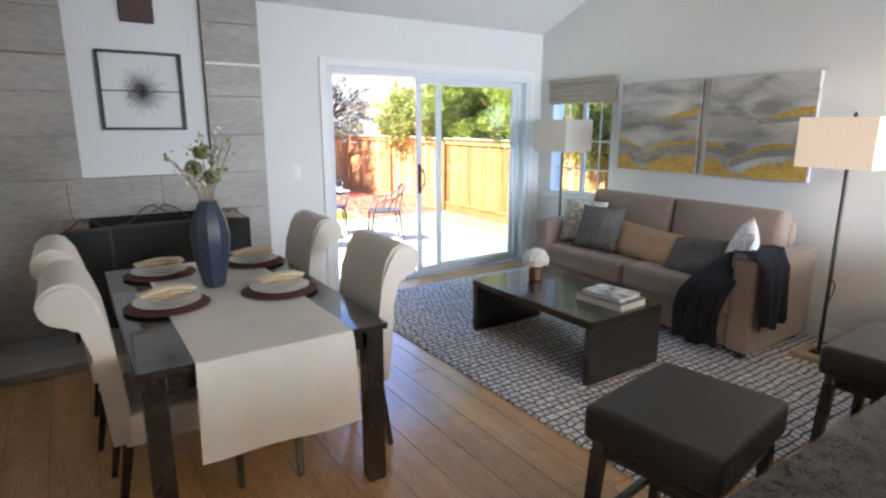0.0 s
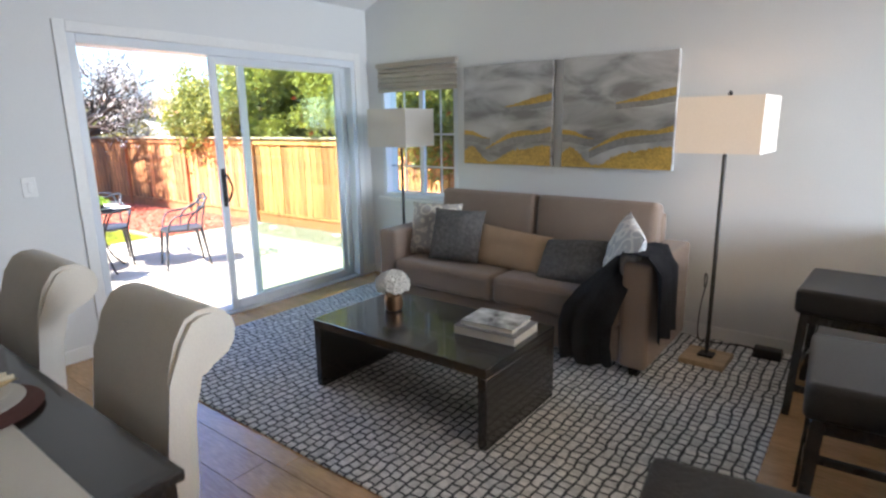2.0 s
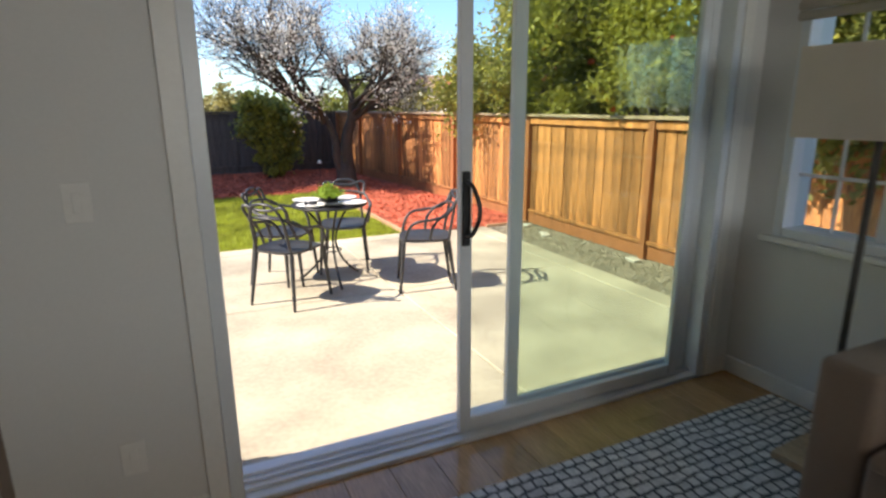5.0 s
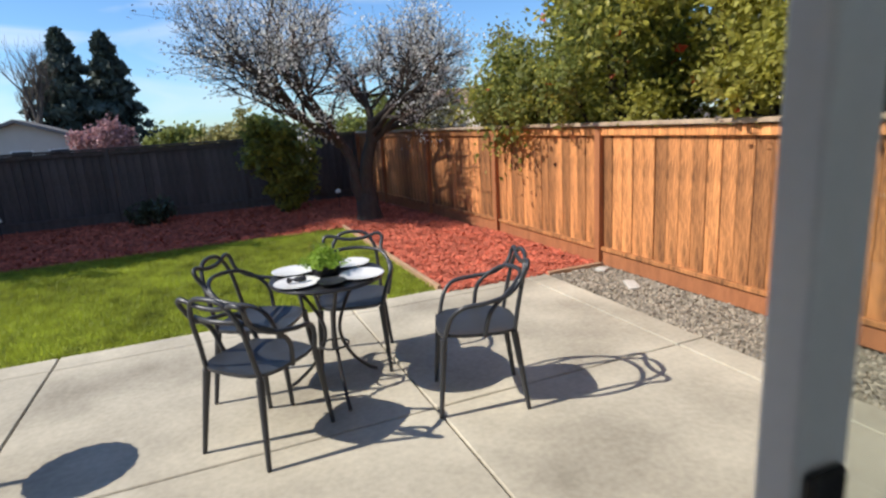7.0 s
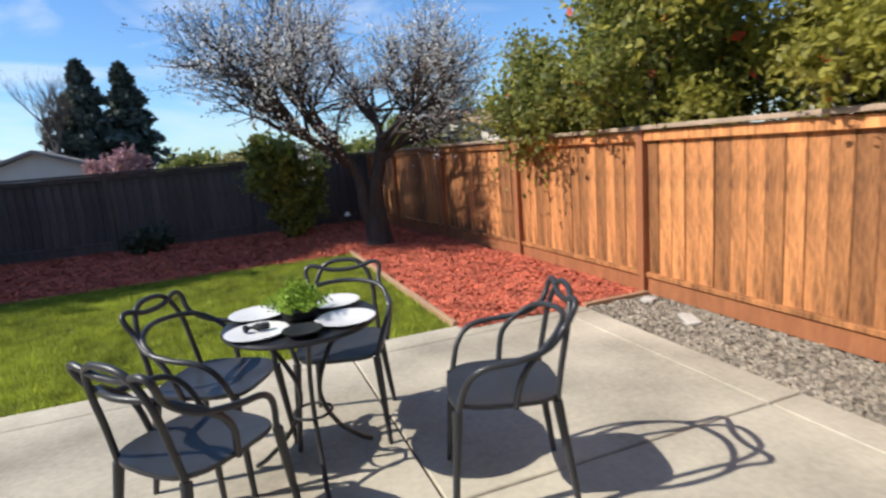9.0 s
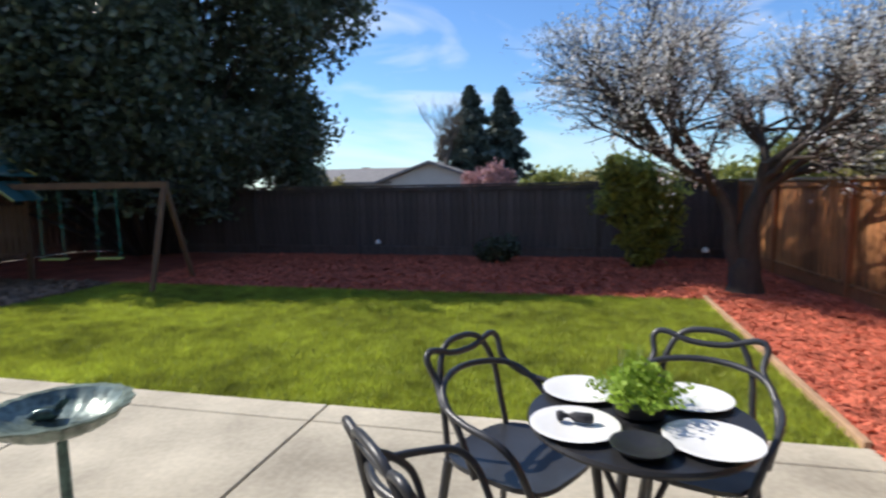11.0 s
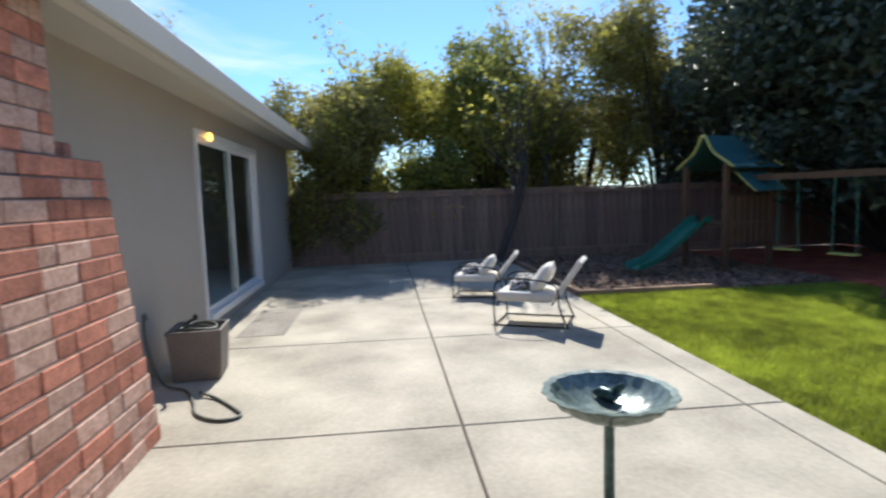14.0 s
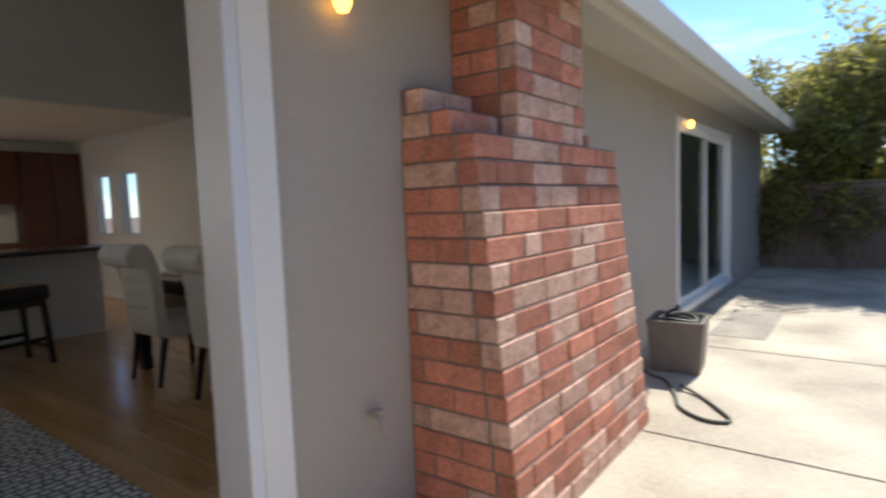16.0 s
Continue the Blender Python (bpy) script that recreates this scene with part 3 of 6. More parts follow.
def rug_mat():
    m = mat("rug_wool", (0.5, 0.5, 0.5), 0.97, 0.1, 2, 300, 0.5)
    n, l = m.node_tree.nodes, m.node_tree.links
    co, mp = n.new("ShaderNodeTexCoord"), n.new("ShaderNodeMapping")
    mp.inputs["Scale"].default_value = (1.0, 0.85, 1.0)
    l.new(co.outputs["Object"], mp.inputs["Vector"])
    warp = n.new("ShaderNodeTexNoise")
    warp.inputs["Scale"].default_value, warp.inputs["Detail"].default_value = 9.0, 3
    l.new(mp.outputs["Vector"], warp.inputs["Vector"])
    mx = n.new("ShaderNodeMix")
    mx.data_type = "VECTOR"
    mx.inputs["Factor"].default_value = 0.04
    l.new(mp.outputs["Vector"], mx.inputs["A"])
    l.new(warp.outputs["Color"], mx.inputs["B"])
    br = n.new("ShaderNodeTexBrick")
    br.inputs["Scale"].default_value = 1.0
    br.inputs["Brick Width"].default_value, br.inputs["Row Height"].default_value = 0.05, 0.042
    br.inputs["Mortar Size"].default_value, br.inputs["Mortar Smooth"].default_value = 0.0062, 0.45
    br.inputs["Color1"].default_value, br.inputs["Color2"].default_value = (0.86, 0.85, 0.83, 1), (0.70, 0.70, 0.69, 1)
    br.inputs["Mortar"].default_value = (0.06, 0.064, 0.072, 1)
    br.offset, br.squash, br.squash_frequency = 0.37, 1.6, 3
    l.new(mx.outputs["Result"], br.inputs["Vector"])
    wear = n.new("ShaderNodeTexNoise")
    wear.inputs["Scale"].default_value, wear.inputs["Detail"].default_value = 28.0, 5
    l.new(mp.outputs["Vector"], wear.inputs["Vector"])
    rp = n.new("ShaderNodeValToRGB")
    rp.color_ramp.elements[0].position, rp.color_ramp.elements[1].position = 0.42, 0.56
    l.new(wear.outputs["Fac"], rp.inputs["Fac"])
    mul = n.new("ShaderNodeMix")
    mul.data_type, mul.blend_type = "RGBA", "MULTIPLY"
    mul.inputs["Factor"].default_value = 0.22
    l.new(br.outputs["Color"], mul.inputs["A"])
    l.new(rp.outputs["Color"], mul.inputs["B"])
    l.new(mul.outputs["Result"], n["Principled BSDF"].inputs["Base Color"])
    return m


def pattern_mat(name, base, ink, scale, rings=9.0):
    """Cloth printed with round medallions."""
    m = mat(name, base, 0.85, 0.08, 4, 220, 0.35)
    n, l = m.node_tree.nodes, m.node_tree.links
    co = n.new("ShaderNodeTexCoord")
    vo = n.new("ShaderNodeTexVoronoi")
    vo.inputs["Scale"].default_value = scale
    vo.inputs["Randomness"].default_value = 0.45
    l.new(co.outputs["Object"], vo.inputs["Vector"])
    ml = n.new("ShaderNodeMath")
    ml.operation = "MULTIPLY"
    ml.inputs[1].default_value = rings * 6.283
    l.new(vo.outputs["Distance"], ml.inputs[0])
    sn = n.new("ShaderNodeMath")
    sn.operation = "SINE"
    l.new(ml.outputs["Value"], sn.inputs[0])
    rp = n.new("ShaderNodeValToRGB")
    rp.color_ramp.elements[0].position, rp.color_ramp.elements[1].position = 0.35, 0.6
    rp.color_ramp.elements[0].color, rp.color_ramp.elements[1].color = (*ink, 1), (*base, 1)
    l.new(sn.outputs["Value"], rp.inputs["Fac"])
    l.new(rp.outputs["Color"], n["Principled BSDF"].inputs["Base Color"])
    return m


MEDALLION = pattern_mat("medallion_cloth", (0.66, 0.62, 0.54), (0.40, 0.37, 0.34), 9.0, 3.0)
SCROLL = pattern_mat("scroll_cloth", (0.78, 0.77, 0.74), (0.55, 0.55, 0.56), 9.0, 2.6)
RUG_WOOL = rug_mat()

bm = box(3.44, 6.03, 1.12, 4.6, 0.0, 0.012, 0.004)
single("area_rug", bm, RUG_WOOL, "black and ivory woven rug with broken brick pattern", "rug", smooth=None)

# coffee table
ct = thing("coffee_table", "black-brown waterfall coffee table on the rug", "coffee table", pose(4.29, 2.74, 0.012))
part("tabletop", box(-0.34, 0.34, -0.59, 0.59, 0.36, 0.41, 0.004), ESPRESSO, ct)
for y in (-0.59, 0.54):
    part("side_panel", box(-0.337, 0.337, y, y + 0.05, 0, 0.3595, 0.004), ESPRESSO, ct)
# flowers in a small bronze pot
pot = thing("flower_pot", "small bronze pot of white hydrangea on the coffee table", "flower pot", pose(4.33, 3.05, 0.422))
part("pot", lathe([(0.038, 0), (0.05, 0.01), (0.056, 0.05), (0.05, 0.095), (0.044, 0.092), (0.04, 0.05)], 24), COPPER, pot)
bm = bmesh.new()
rnd = random.Random(4)
for k in range(240):
    u, a = rnd.uniform(-0.35, 1), rnd.uniform(0, 6.283)
    r = math.sqrt(max(0, 1 - u * u))
    d = Vector((r * math.cos(a), r * math.sin(a), u))
    c = Vector((0, 0, 0.16)) + Vector((d.x * 0.092, d.y * 0.092, d.z * 0.075)) * rnd.uniform(0.85, 1.08)
    t1 = d.orthogonal().normalized()
    t2 = d.cross(t1)
    s = rnd.uniform(0.016, 0.026)
    vs = [bm.verts.new(c + (t1 * math.cos(b) + t2 * math.sin(b)) * s + d * (0.006 if i % 2 else -0.004)) for i, b in enumerate(x * math.pi / 4 for x in range(8))]
    mid = bm.verts.new(c + d * 0.004)
    for i in range(8):
        bm.faces.new((mid, vs[i], vs[(i + 1) % 8]))
part("blossom", bm, PETAL, pot, "cluster of white petals")
# books
PHOTO = mat("book_cover_photo", (0.45, 0.46, 0.45), 0.25, 0.9, 9, 30, 0.0, tint=(0.1, 0.14, 0.06), fine_amt=0.3)
PAGES = mat("book_pages", (0.72, 0.70, 0.64), 0.8, 0.06, 5, 200, 0.3, stretch=(1, 1, 20))
GREY_COVER = mat("grey_cover", (0.20, 0.19, 0.185), 0.5)
for z, th, w, d, turn, cover, lab in ((0.4222, 0.05, 0.27, 0.36, 3, GREY_COVER, "large thick grey hardback book on the coffee table"), (0.4725, 0.028, 0.23, 0.30, 5, PHOTO, "glossy picture book with a landscape photo cover")):
    bk = thing("book", lab, "book", pose(4.37, 2.36, z, 0, 0, turn))
    part("pages", box(-w / 2 + 0.006, w / 2 - 0.006, -d / 2 + 0.006, d / 2, 0.0035, th - 0.004), PAGES, bk, smooth=None)
    part("cover", box_into(box(-w / 2, w / 2, -d / 2, d / 2, th - 0.0039, th, 0.001), -w / 2, w / 2, -d / 2, d / 2, 0.0, 0.0034, 0.001), cover if z > 0.45 else GREY_COVER, bk)

# sofa: local x across its width, y towards its back
sofa = thing("sofa", "taupe two-seat fabric sofa with square arms on the rug", "sofa", pose(5.52, 2.85, 0.012, 0, 0, -90) @ Matrix.Diagonal((1, 1, 1.05, 1)))
SW = 1.05
part("base", box(-SW + 0.17, SW - 0.17, -0.40, 0.40, 0.06, 0.27, 0.02, 3), SOFA_CLOTH, sofa)
for s in (-1, 1):
    x0, x1 = sorted((s * SW, s * (SW - 0.168)))
    part("arm", box(x0, x1, -0.42, 0.40, 0.05, 0.66, 0.03, 4), SOFA_CLOTH, sofa)
    x0, x1 = sorted((s * 0.004, s * (SW - 0.172)))
    bm = box(x0, x1, -0.44, 0.2, 0.272, 0.445, 0.045, 4)
    for v in bm.verts:
        if v.co.z > 0.4:
            v.co.z += 0.02 * max(0, 1 - ((v.co.x - (x0 + x1) / 2) / 0.5) ** 2) + 0.01 * noise.noise(v.co * 5)
    c = part("seat_cushion", bm, SOFA_CLOTH, sofa)
    part("piping", tube(curve_pts([(x0 + 0.03, -0.438, 0.41), (x0 + 0.2, -0.446, 0.417), (x1 - 0.2, -0.446, 0.417), (x1 - 0.03, -0.438, 0.41)], 4), 0.004, 6), SOFA_CLOTH, c)
    bm = box(x0, x1, -0.09, 0.09, -0.24, 0.24, 0.05, 4)
    bmesh.ops.subdivide_edges(bm, edges=[e for e in bm.edges if e.calc_length() > 0.3], cuts=6, use_grid_fill=True)
    for v in bm.verts:
        v.co.y -= 0.035 * max(0, 1 - (2 * (v.co.x - (x0 + x1) / 2) / (x1 - x0)) ** 2) * max(0, 1 - (v.co.z / 0.26) ** 2)
    part("back_cushion", bm, SOFA_CLOTH, sofa, m=pose(0, 0.24, 0.67, -9, 0, 0))
    for y in (-0.36, 0.34):
        part("foot", box(s * 0.97 - 0.03, s * 0.97 + 0.03, y - 0.03, y + 0.03, 0, 0.055, 0.004), ESPRESSO, sofa)
part("back_frame", box(-SW + 0.165, SW - 0.165, 0.30, 0.41, 0.06, 0.83, 0.03, 4), SOFA_CLOTH, sofa)


def pillow(label, material, w, d, h, m, seed, pinch=0.5):
    single("throw_pillow", cushion_into(bmesh.new(), w, d, h, n=16, crease=0.25, seed=seed, pinch=pinch), material, label, "pillow", m, smooth=60)


# pillows lean on the sofa's back: local y up the pillow
pillow("cream pillow printed with grey round medallions in the sofa corner", MEDALLION, 0.42, 0.42, 0.15, pose(5.41, 3.58, 0.69, 70, 0, -72), 1)
pillow("charcoal woven square pillow on the sofa", CHARCOAL, 0.42, 0.40, 0.16, pose(5.31, 3.30, 0.685, 68, 0, -80), 2)
pillow("tan linen lumbar pillow on the sofa", TAN_CLOTH, 0.62, 0.30, 0.15, pose(5.40, 2.90, 0.61, 62, 4, -92), 3)
pillow("grey knit lumbar pillow on the sofa", CHARCOAL, 0.54, 0.34, 0.15, pose(5.35, 2.36, 0.60, 50, -4, -90), 4)
pillow("white pillow with grey scroll print leaning on the sofa arm", SCROLL, 0.45, 0.45, 0.16, pose(5.33, 2.05, 0.685, 72, 12, -150), 5)
# throw over the arm
bm = bmesh.new()
rnd = random.Random(9)
grid = {}
prof = [(2.24, 0.07), (2.27, 0.17), (2.27, 0.29), (2.23, 0.40), (2.15, 0.51), (2.04, 0.62), (1.965, 0.685), (1.87, 0.705), (1.79, 0.70), (1.745, 0.62), (1.735, 0.5), (1.728, 0.36), (1.722, 0.24)]
for i in range(19):
    for j, (y, z) in enumerate(prof):
        u = i / 18
        front = max(0, 6 - j) / 6
        fold = 0.018 * math.sin(u * 22 + j * 0.22) + 0.014 * noise.noise(Vector((u * 4, j * 0.4, 2)))
        sign = 1 if j < 6 else (-1 if j > 8 else 0)
        # the near end swings out past the seat's front edge
        w = (1, 1, 1, 1, 0.82, 0.4)[j] if j < 6 else 0
        xx = (5.15 + u * 0.38) * (1 - w) + (5.06 + 0.07 * u + 0.02 * math.sin(j)) * w
        yy = y - w * u * 0.30
        out = -fold * front
        grid[i, j] = bm.verts.new((xx + out - 0.02 * front - 0.09, yy + 0.025 + (0.02 + fold) * (sign if j > 8 else 0) + fold * 0.6 * front, z * 1.05 + 0.014 + (abs(fold) if sign == 0 else 0) + (0.04 * noise.noise(Vector((u * 3, 7, 1))) if j in (0, 12) else 0)))
for i in range(18):
    for j in range(len(prof) - 1):
        bm.faces.new((grid[i, j], grid[i + 1, j], grid[i + 1, j + 1], grid[i, j + 1]))
bmesh.ops.solidify(bm, geom=bm.faces[:], thickness=0.014)
single("throw_blanket", bm, NAVY, "dark navy knitted throw draped over the sofa arm", "blanket", smooth=60)

# floor lamps
SHADE_LIT = glow_mat("lit_shade", (1.0, 0.70, 0.42), 0.05, (0.8, 0.75, 0.68))
SHADE_WHITE = mat("white_shade", (0.80, 0.76, 0.70), 0.85, 0.04, 4, 200, 0.2, trans=0.35)


def floor_lamp(label, m, shade_mat, lit, w, d):
    lp = thing("floor_lamp", label, "floor lamp", m)
    part("base", box(-0.13, 0.13, -0.13, 0.13, 0, 0.035, 0.004), OAK_PALE, lp, "pale wooden square base")
    part("foot_plate", box(-0.045, 0.045, -0.045, 0.045, 0.0352, 0.05, 0.004), BLACK_METAL, lp)
    part("pole", tube([(0, 0, 0.05), (0, 0, 0.6), (0, 0, 1.2), (0, 0, 1.45)], 0.0125, 10), IRON, lp)
    bm = bmesh.new()
    z0, z1 = 1.30, 1.61
    loops = [[bm.verts.new((sx * (w - t), sy * (d - t), z)) for sx, sy in ((-1, -1), (1, -1), (1, 1), (-1, 1))] for t, z in ((0, z0), (0, z1), (0.004, z1), (0.004, z0))]
    for a, b in zip(loops, loops[1:] + loops[:1]):
        for k in range(4):
            bm.faces.new((a[k], a[(k + 1) % 4], b[(k + 1) % 4], b[k]))
    part("shade", bm, shade_mat, lp, "rectangular drum shade", smooth=None)
    bm = tube([(-w + 0.005, 0, 1.585), (w - 0.005, 0, 1.585)], 0.003, 6)
    tube_into(bm, [(0, -d + 0.005, 1.585), (0, d - 0.005, 1.585)], 0.003, 6)
    part("harp", bm, BLACK_METAL, lp)
    part("finial", lathe([(0.004, 1.45), (0.012, 1.46), (0.004, 1.475), (0.004, 1.60), (0.011, 1.615), (0.013, 1.63), (0.004, 1.645)], 12), BLACK_METAL, lp)
    part("bulb", lathe([(0.012, 1.452), (0.03, 1.48), (0.032, 1.51), (0.02, 1.535), (0.004, 1.545)], 12), glow_mat("bulb_lit", (1.0, 0.66, 0.42), 5.0) if lit else WHITE_CHINA, lp)
    return lp


floor_lamp("floor lamp with white rectangular shade behind the sofa arm", pose(5.66, 4.13, 0.012, 0, 0, 4), SHADE_WHITE, False, 0.2, 0.2)
floor_lamp("lit floor lamp with white rectangular shade beside the sofa", pose(5.62, 1.585, 0.012, 0, 0, -2), SHADE_LIT, True, 0.22, 0.22)

# paintings
def cloud_mat(name, off):
    """Washes of grey paint, darkest towards one upper corner."""
    m = mat(name, (0.5, 0.5, 0.48), 0.6, 0.1, 4, 90, 0.2)
    n, l = m.node_tree.nodes, m.node_tree.links
    co, mp, nz, rp = n.new("ShaderNodeTexCoord"), n.new("ShaderNodeMapping"), n.new("ShaderNodeTexNoise"), n.new("ShaderNodeValToRGB")
    mp.inputs["Location"].default_value, mp.inputs["Scale"].default_value = (off, off * 0.7, 0), (1, 1.0, 2.6)
    l.new(co.outputs["Object"], mp.inputs["Vector"])
    nz.inputs["Scale"].default_value, nz.inputs["Detail"].default_value, nz.inputs["Distortion"].default_value = 2.4, 4, 0.5
    l.new(mp.outputs["Vector"], nz.inputs["Vector"])
    e = rp.color_ramp.elements
    e[0].position, e[0].color = 0.36, (0.25, 0.24, 0.225, 1)
    e[1].position, e[1].color = 0.66, (0.62, 0.615, 0.59, 1)
    k = e.new(0.5)
    k.color = (0.47, 0.46, 0.44, 1)
    l.new(nz.outputs["Fac"], rp.inputs["Fac"])
    l.new(rp.outputs["Color"], n["Principled BSDF"].inputs["Base Color"])
    return m


GOLD_LEAF = mat("gold_leaf_paint", (0.62, 0.40, 0.09), 0.5, 0.25, 9, 60, 0.15, tint=(0.50, 0.31, 0.07))
INK_WASH = mat("grey_ink_wash", (0.30, 0.285, 0.27), 0.7, 0.3, 7, 60, 0.1, tint=(0.42, 0.41, 0.39))


def ridge(ctrl, x, seed, jag):
    """A painted band: (across, lower, upper) in shares of the canvas, with a ragged upper edge."""
    lo = curve_pts([(u, a, 0) for u, a, b in ctrl], 7)
    hi = curve_pts([(u, b, 0) for u, a, b in ctrl], 7)
    bm = bmesh.new()
    rows = []
    for q, (a, b) in enumerate(zip(lo, hi)):
        y = 0.41 - a.x * 0.82
        top = b.y + jag * noise.noise(Vector((q * 0.9, seed, 0)))
        rows.append([bm.verts.new((x, y, -0.4 + 0.8 * min(0.99, max(0.005, z)))) for z in (a.y, max(top, a.y + 0.004))])
    for p, q in zip(rows, rows[1:]):
        bm.faces.new((p[0], q[0], q[1], p[1]))
    return bm


HILL = [(0.0, 0.0, 0.13), (0.08, 0.0, 0.19), (0.16, 0.0, 0.15), (0.25, 0.0, 0.06), (0.36, 0.0, 0.03), (0.48, 0.0, 0.10), (0.6, 0.0, 0.15), (0.75, 0.0, 0.17), (0.88, 0.0, 0.2), (1.0, 0.0, 0.2)]
LEFT_RIDGE = [(0.0, 0.31, 0.355), (0.12, 0.3, 0.34), (0.22, 0.275, 0.295), (0.32, 0.265, 0.27)]
RISING_RIDGE = [(0.27, 0.155, 0.165), (0.4, 0.215, 0.24), (0.55, 0.27, 0.32), (0.7, 0.295, 0.35), (0.85, 0.31, 0.345), (1.0, 0.33, 0.385)]
HIGH_RIDGE = [(0.5, 0.575, 0.585), (0.65, 0.59, 0.62), (0.8, 0.6, 0.66), (1.0, 0.63, 0.7)]
for y, off in ((3.32, 1.7), (2.405, 4.3)):
    pt = thing("painting", "abstract grey canvas with gold mountain ridges on the wall", "painting", pose(XE, y, 1.555), group="canvases over the sofa")
    part("canvas", box(-0.042, -0.003, -0.415, 0.415, -0.4, 0.4, 0.003), cloud_mat("abstract_paint", off), pt)
    for n_, (ctrl, wash) in enumerate(((RISING_RIDGE, 0.07), (LEFT_RIDGE, 0.07), (HIGH_RIDGE, 0.05))):
        part("wash", ridge([(u, a - wash, b - 0.004) for u, a, b in ctrl], -0.0435, off + n_, 0.01), INK_WASH, pt, "soft grey shadow band", smooth=None)
    for n_, ctrl in enumerate((HILL, LEFT_RIDGE, RISING_RIDGE, HIGH_RIDGE)):
        part("gold_band", ridge(ctrl, -0.0455, off * 3 + n_, 0.03 if n_ == 0 else 0.012), GOLD_LEAF, pt, "gold leaf ridge", smooth=None)

# bar stools
def stool(m):
    st = thing("bar_stool", "black leather backless bar stool with dark legs at the bar", "bar stool", m, group="stools at the bar")
    bm = box(-0.27, 0.27, -0.225, 0.225, 0.55, 0.665, 0.03, 4)
    for v in bm.verts:
        if v.co.z > 0.62:
            v.co.z += 0.015 * (v.co.x / 0.27) ** 2
    part("seat", bm, BLACK_LEATHER, st)
    part("apron", box(-0.245, 0.245, -0.20, 0.20, 0.50, 0.5495, 0.004), ESPRESSO, st)
    for sx in (-1, 1):
        for sy in (-1, 1):
            part("leg", tube([(sx * 0.255, sy * 0.205, 0), (sx * 0.225, sy * 0.18, 0.51)], [0.024, 0.03], 4), ESPRESSO, st, smooth=None)
        part("stretcher", box(sx * 0.245 - 0.012, sx * 0.245 + 0.012, -0.19, 0.19, 0.13, 0.165, 0.003), ESPRESSO, st)
    for sy in (-1, 1):
        part("stretcher", box(-0.235, 0.235, sy * 0.193 - 0.012, sy * 0.193 + 0.012, 0.20, 0.235, 0.003), ESPRESSO, st)
    return st


st = stool(pose(3.09, 0.98, 0, 0, 0, 8))
copy_thing(st, pose(4.28, 0.76, 0, 0, 0, 3))
copy_thing(st, pose(5.42, 0.88, 0.0, 0, 0, -3))

# bar counter and kitchen
bar = setting("wall_bar", box(1.98, XE, 0.0, 0.12, 0, 0.88), PAINT, "white half wall under the bar", "wall")
single("bar_counter", box(1.88, XE, -0.42, 0.47, 0.881, 0.92, 0.008, 2), GRANITE, "dark speckled granite bar counter on the half wall", "counter")
CHERRY = mat("cherry_cabinet", (0.075, 0.022, 0.013), 0.4, 0.2, 3, 30, 0.1, stretch=(4, 4, 0.6))
STEEL = mat("dark_steel", (0.10, 0.10, 0.105), 0.35, 0.1, 4, 50, 0.05, metal=0.8)


def cabinet(x0, x1, y0, y1, z0, z1, label, doors=2):
    c = thing("kitchen_cabinet", label, "cabinet", pose(x0, y0, z0))
    w, h, d = x1 - x0, z1 - z0, y1 - y0
    part("body", box(0, w, 0, d, 0, h, 0.003), CHERRY, c)
    for k in range(doors):
        a, b = w * k / doors + 0.008, w * (k + 1) / doors - 0.008
        dr = part("door", box(a, b, d + 0.002, d + 0.022, 0.012, h - 0.012, 0.004), CHERRY, c)
        part("handle", tube([(b - 0.04, d + 0.04, h * 0.4), (b - 0.04, d + 0.04, h * 0.4 + 0.1)], 0.005, 6), STEEL, dr)


for x in (1.7, 2.6, 4.3, 5.2):
    cabinet(x, x + 0.86, -3.49, -2.9, 0, 0.88, "dark cherry base cabinet in the kitchen")
    if x < 4:
        cabinet(x, x + 0.86, -3.49, -3.15, 1.45, 2.2, "dark cherry wall cabinet in the kitchen")
cabinet(0.88, 1.68, -3.49, -3.15, 0, 2.2, "tall dark cherry pantry cabinet in the kitchen")
rg = thing("kitchen_range", "dark steel kitchen range with oven door", "stove", pose(3.5, -3.49, 0))
part("body", box(0, 0.78, 0, 0.6, 0, 0.92, 0.006), STEEL, rg)
part("oven_door", box(0.04, 0.74, 0.602, 0.63, 0.2, 0.74, 0.006), BLACK_METAL, rg)
part("handle", tube([(0.1, 0.66, 0.70), (0.68, 0.66, 0.70)], 0.011, 8), STEEL, rg, "steel bar handle")
mw = thing("microwave", "dark microwave hung under the cherry cabinets", "microwave", pose(3.5, -3.49, 1.4))
part("body", box(0, 0.78, 0, 0.38, 0, 0.42, 0.006), STEEL, mw)
part("door", box(0.02, 0.56, 0.382, 0.40, 0.03, 0.39, 0.006), BLACK_METAL, mw)
KLIGHT = glow_mat("ceiling_light_panel", (1.0, 0.80, 0.52), 3.0)
kl = thing("ceiling_light", "warm lit fluorescent box light on the kitchen ceiling", "ceiling light", pose(3.4, -1.2, KZ))
part("diffuser", box(-0.6, 0.6, -0.3, 0.3, -0.07, -0.004, 0.01), KLIGHT, kl)
part("frame", box_into(box(-0.63, -0.602, -0.33, 0.33, -0.075, -0.001), 0.602, 0.63, -0.33, 0.33, -0.075, -0.001), TRIM, kl)

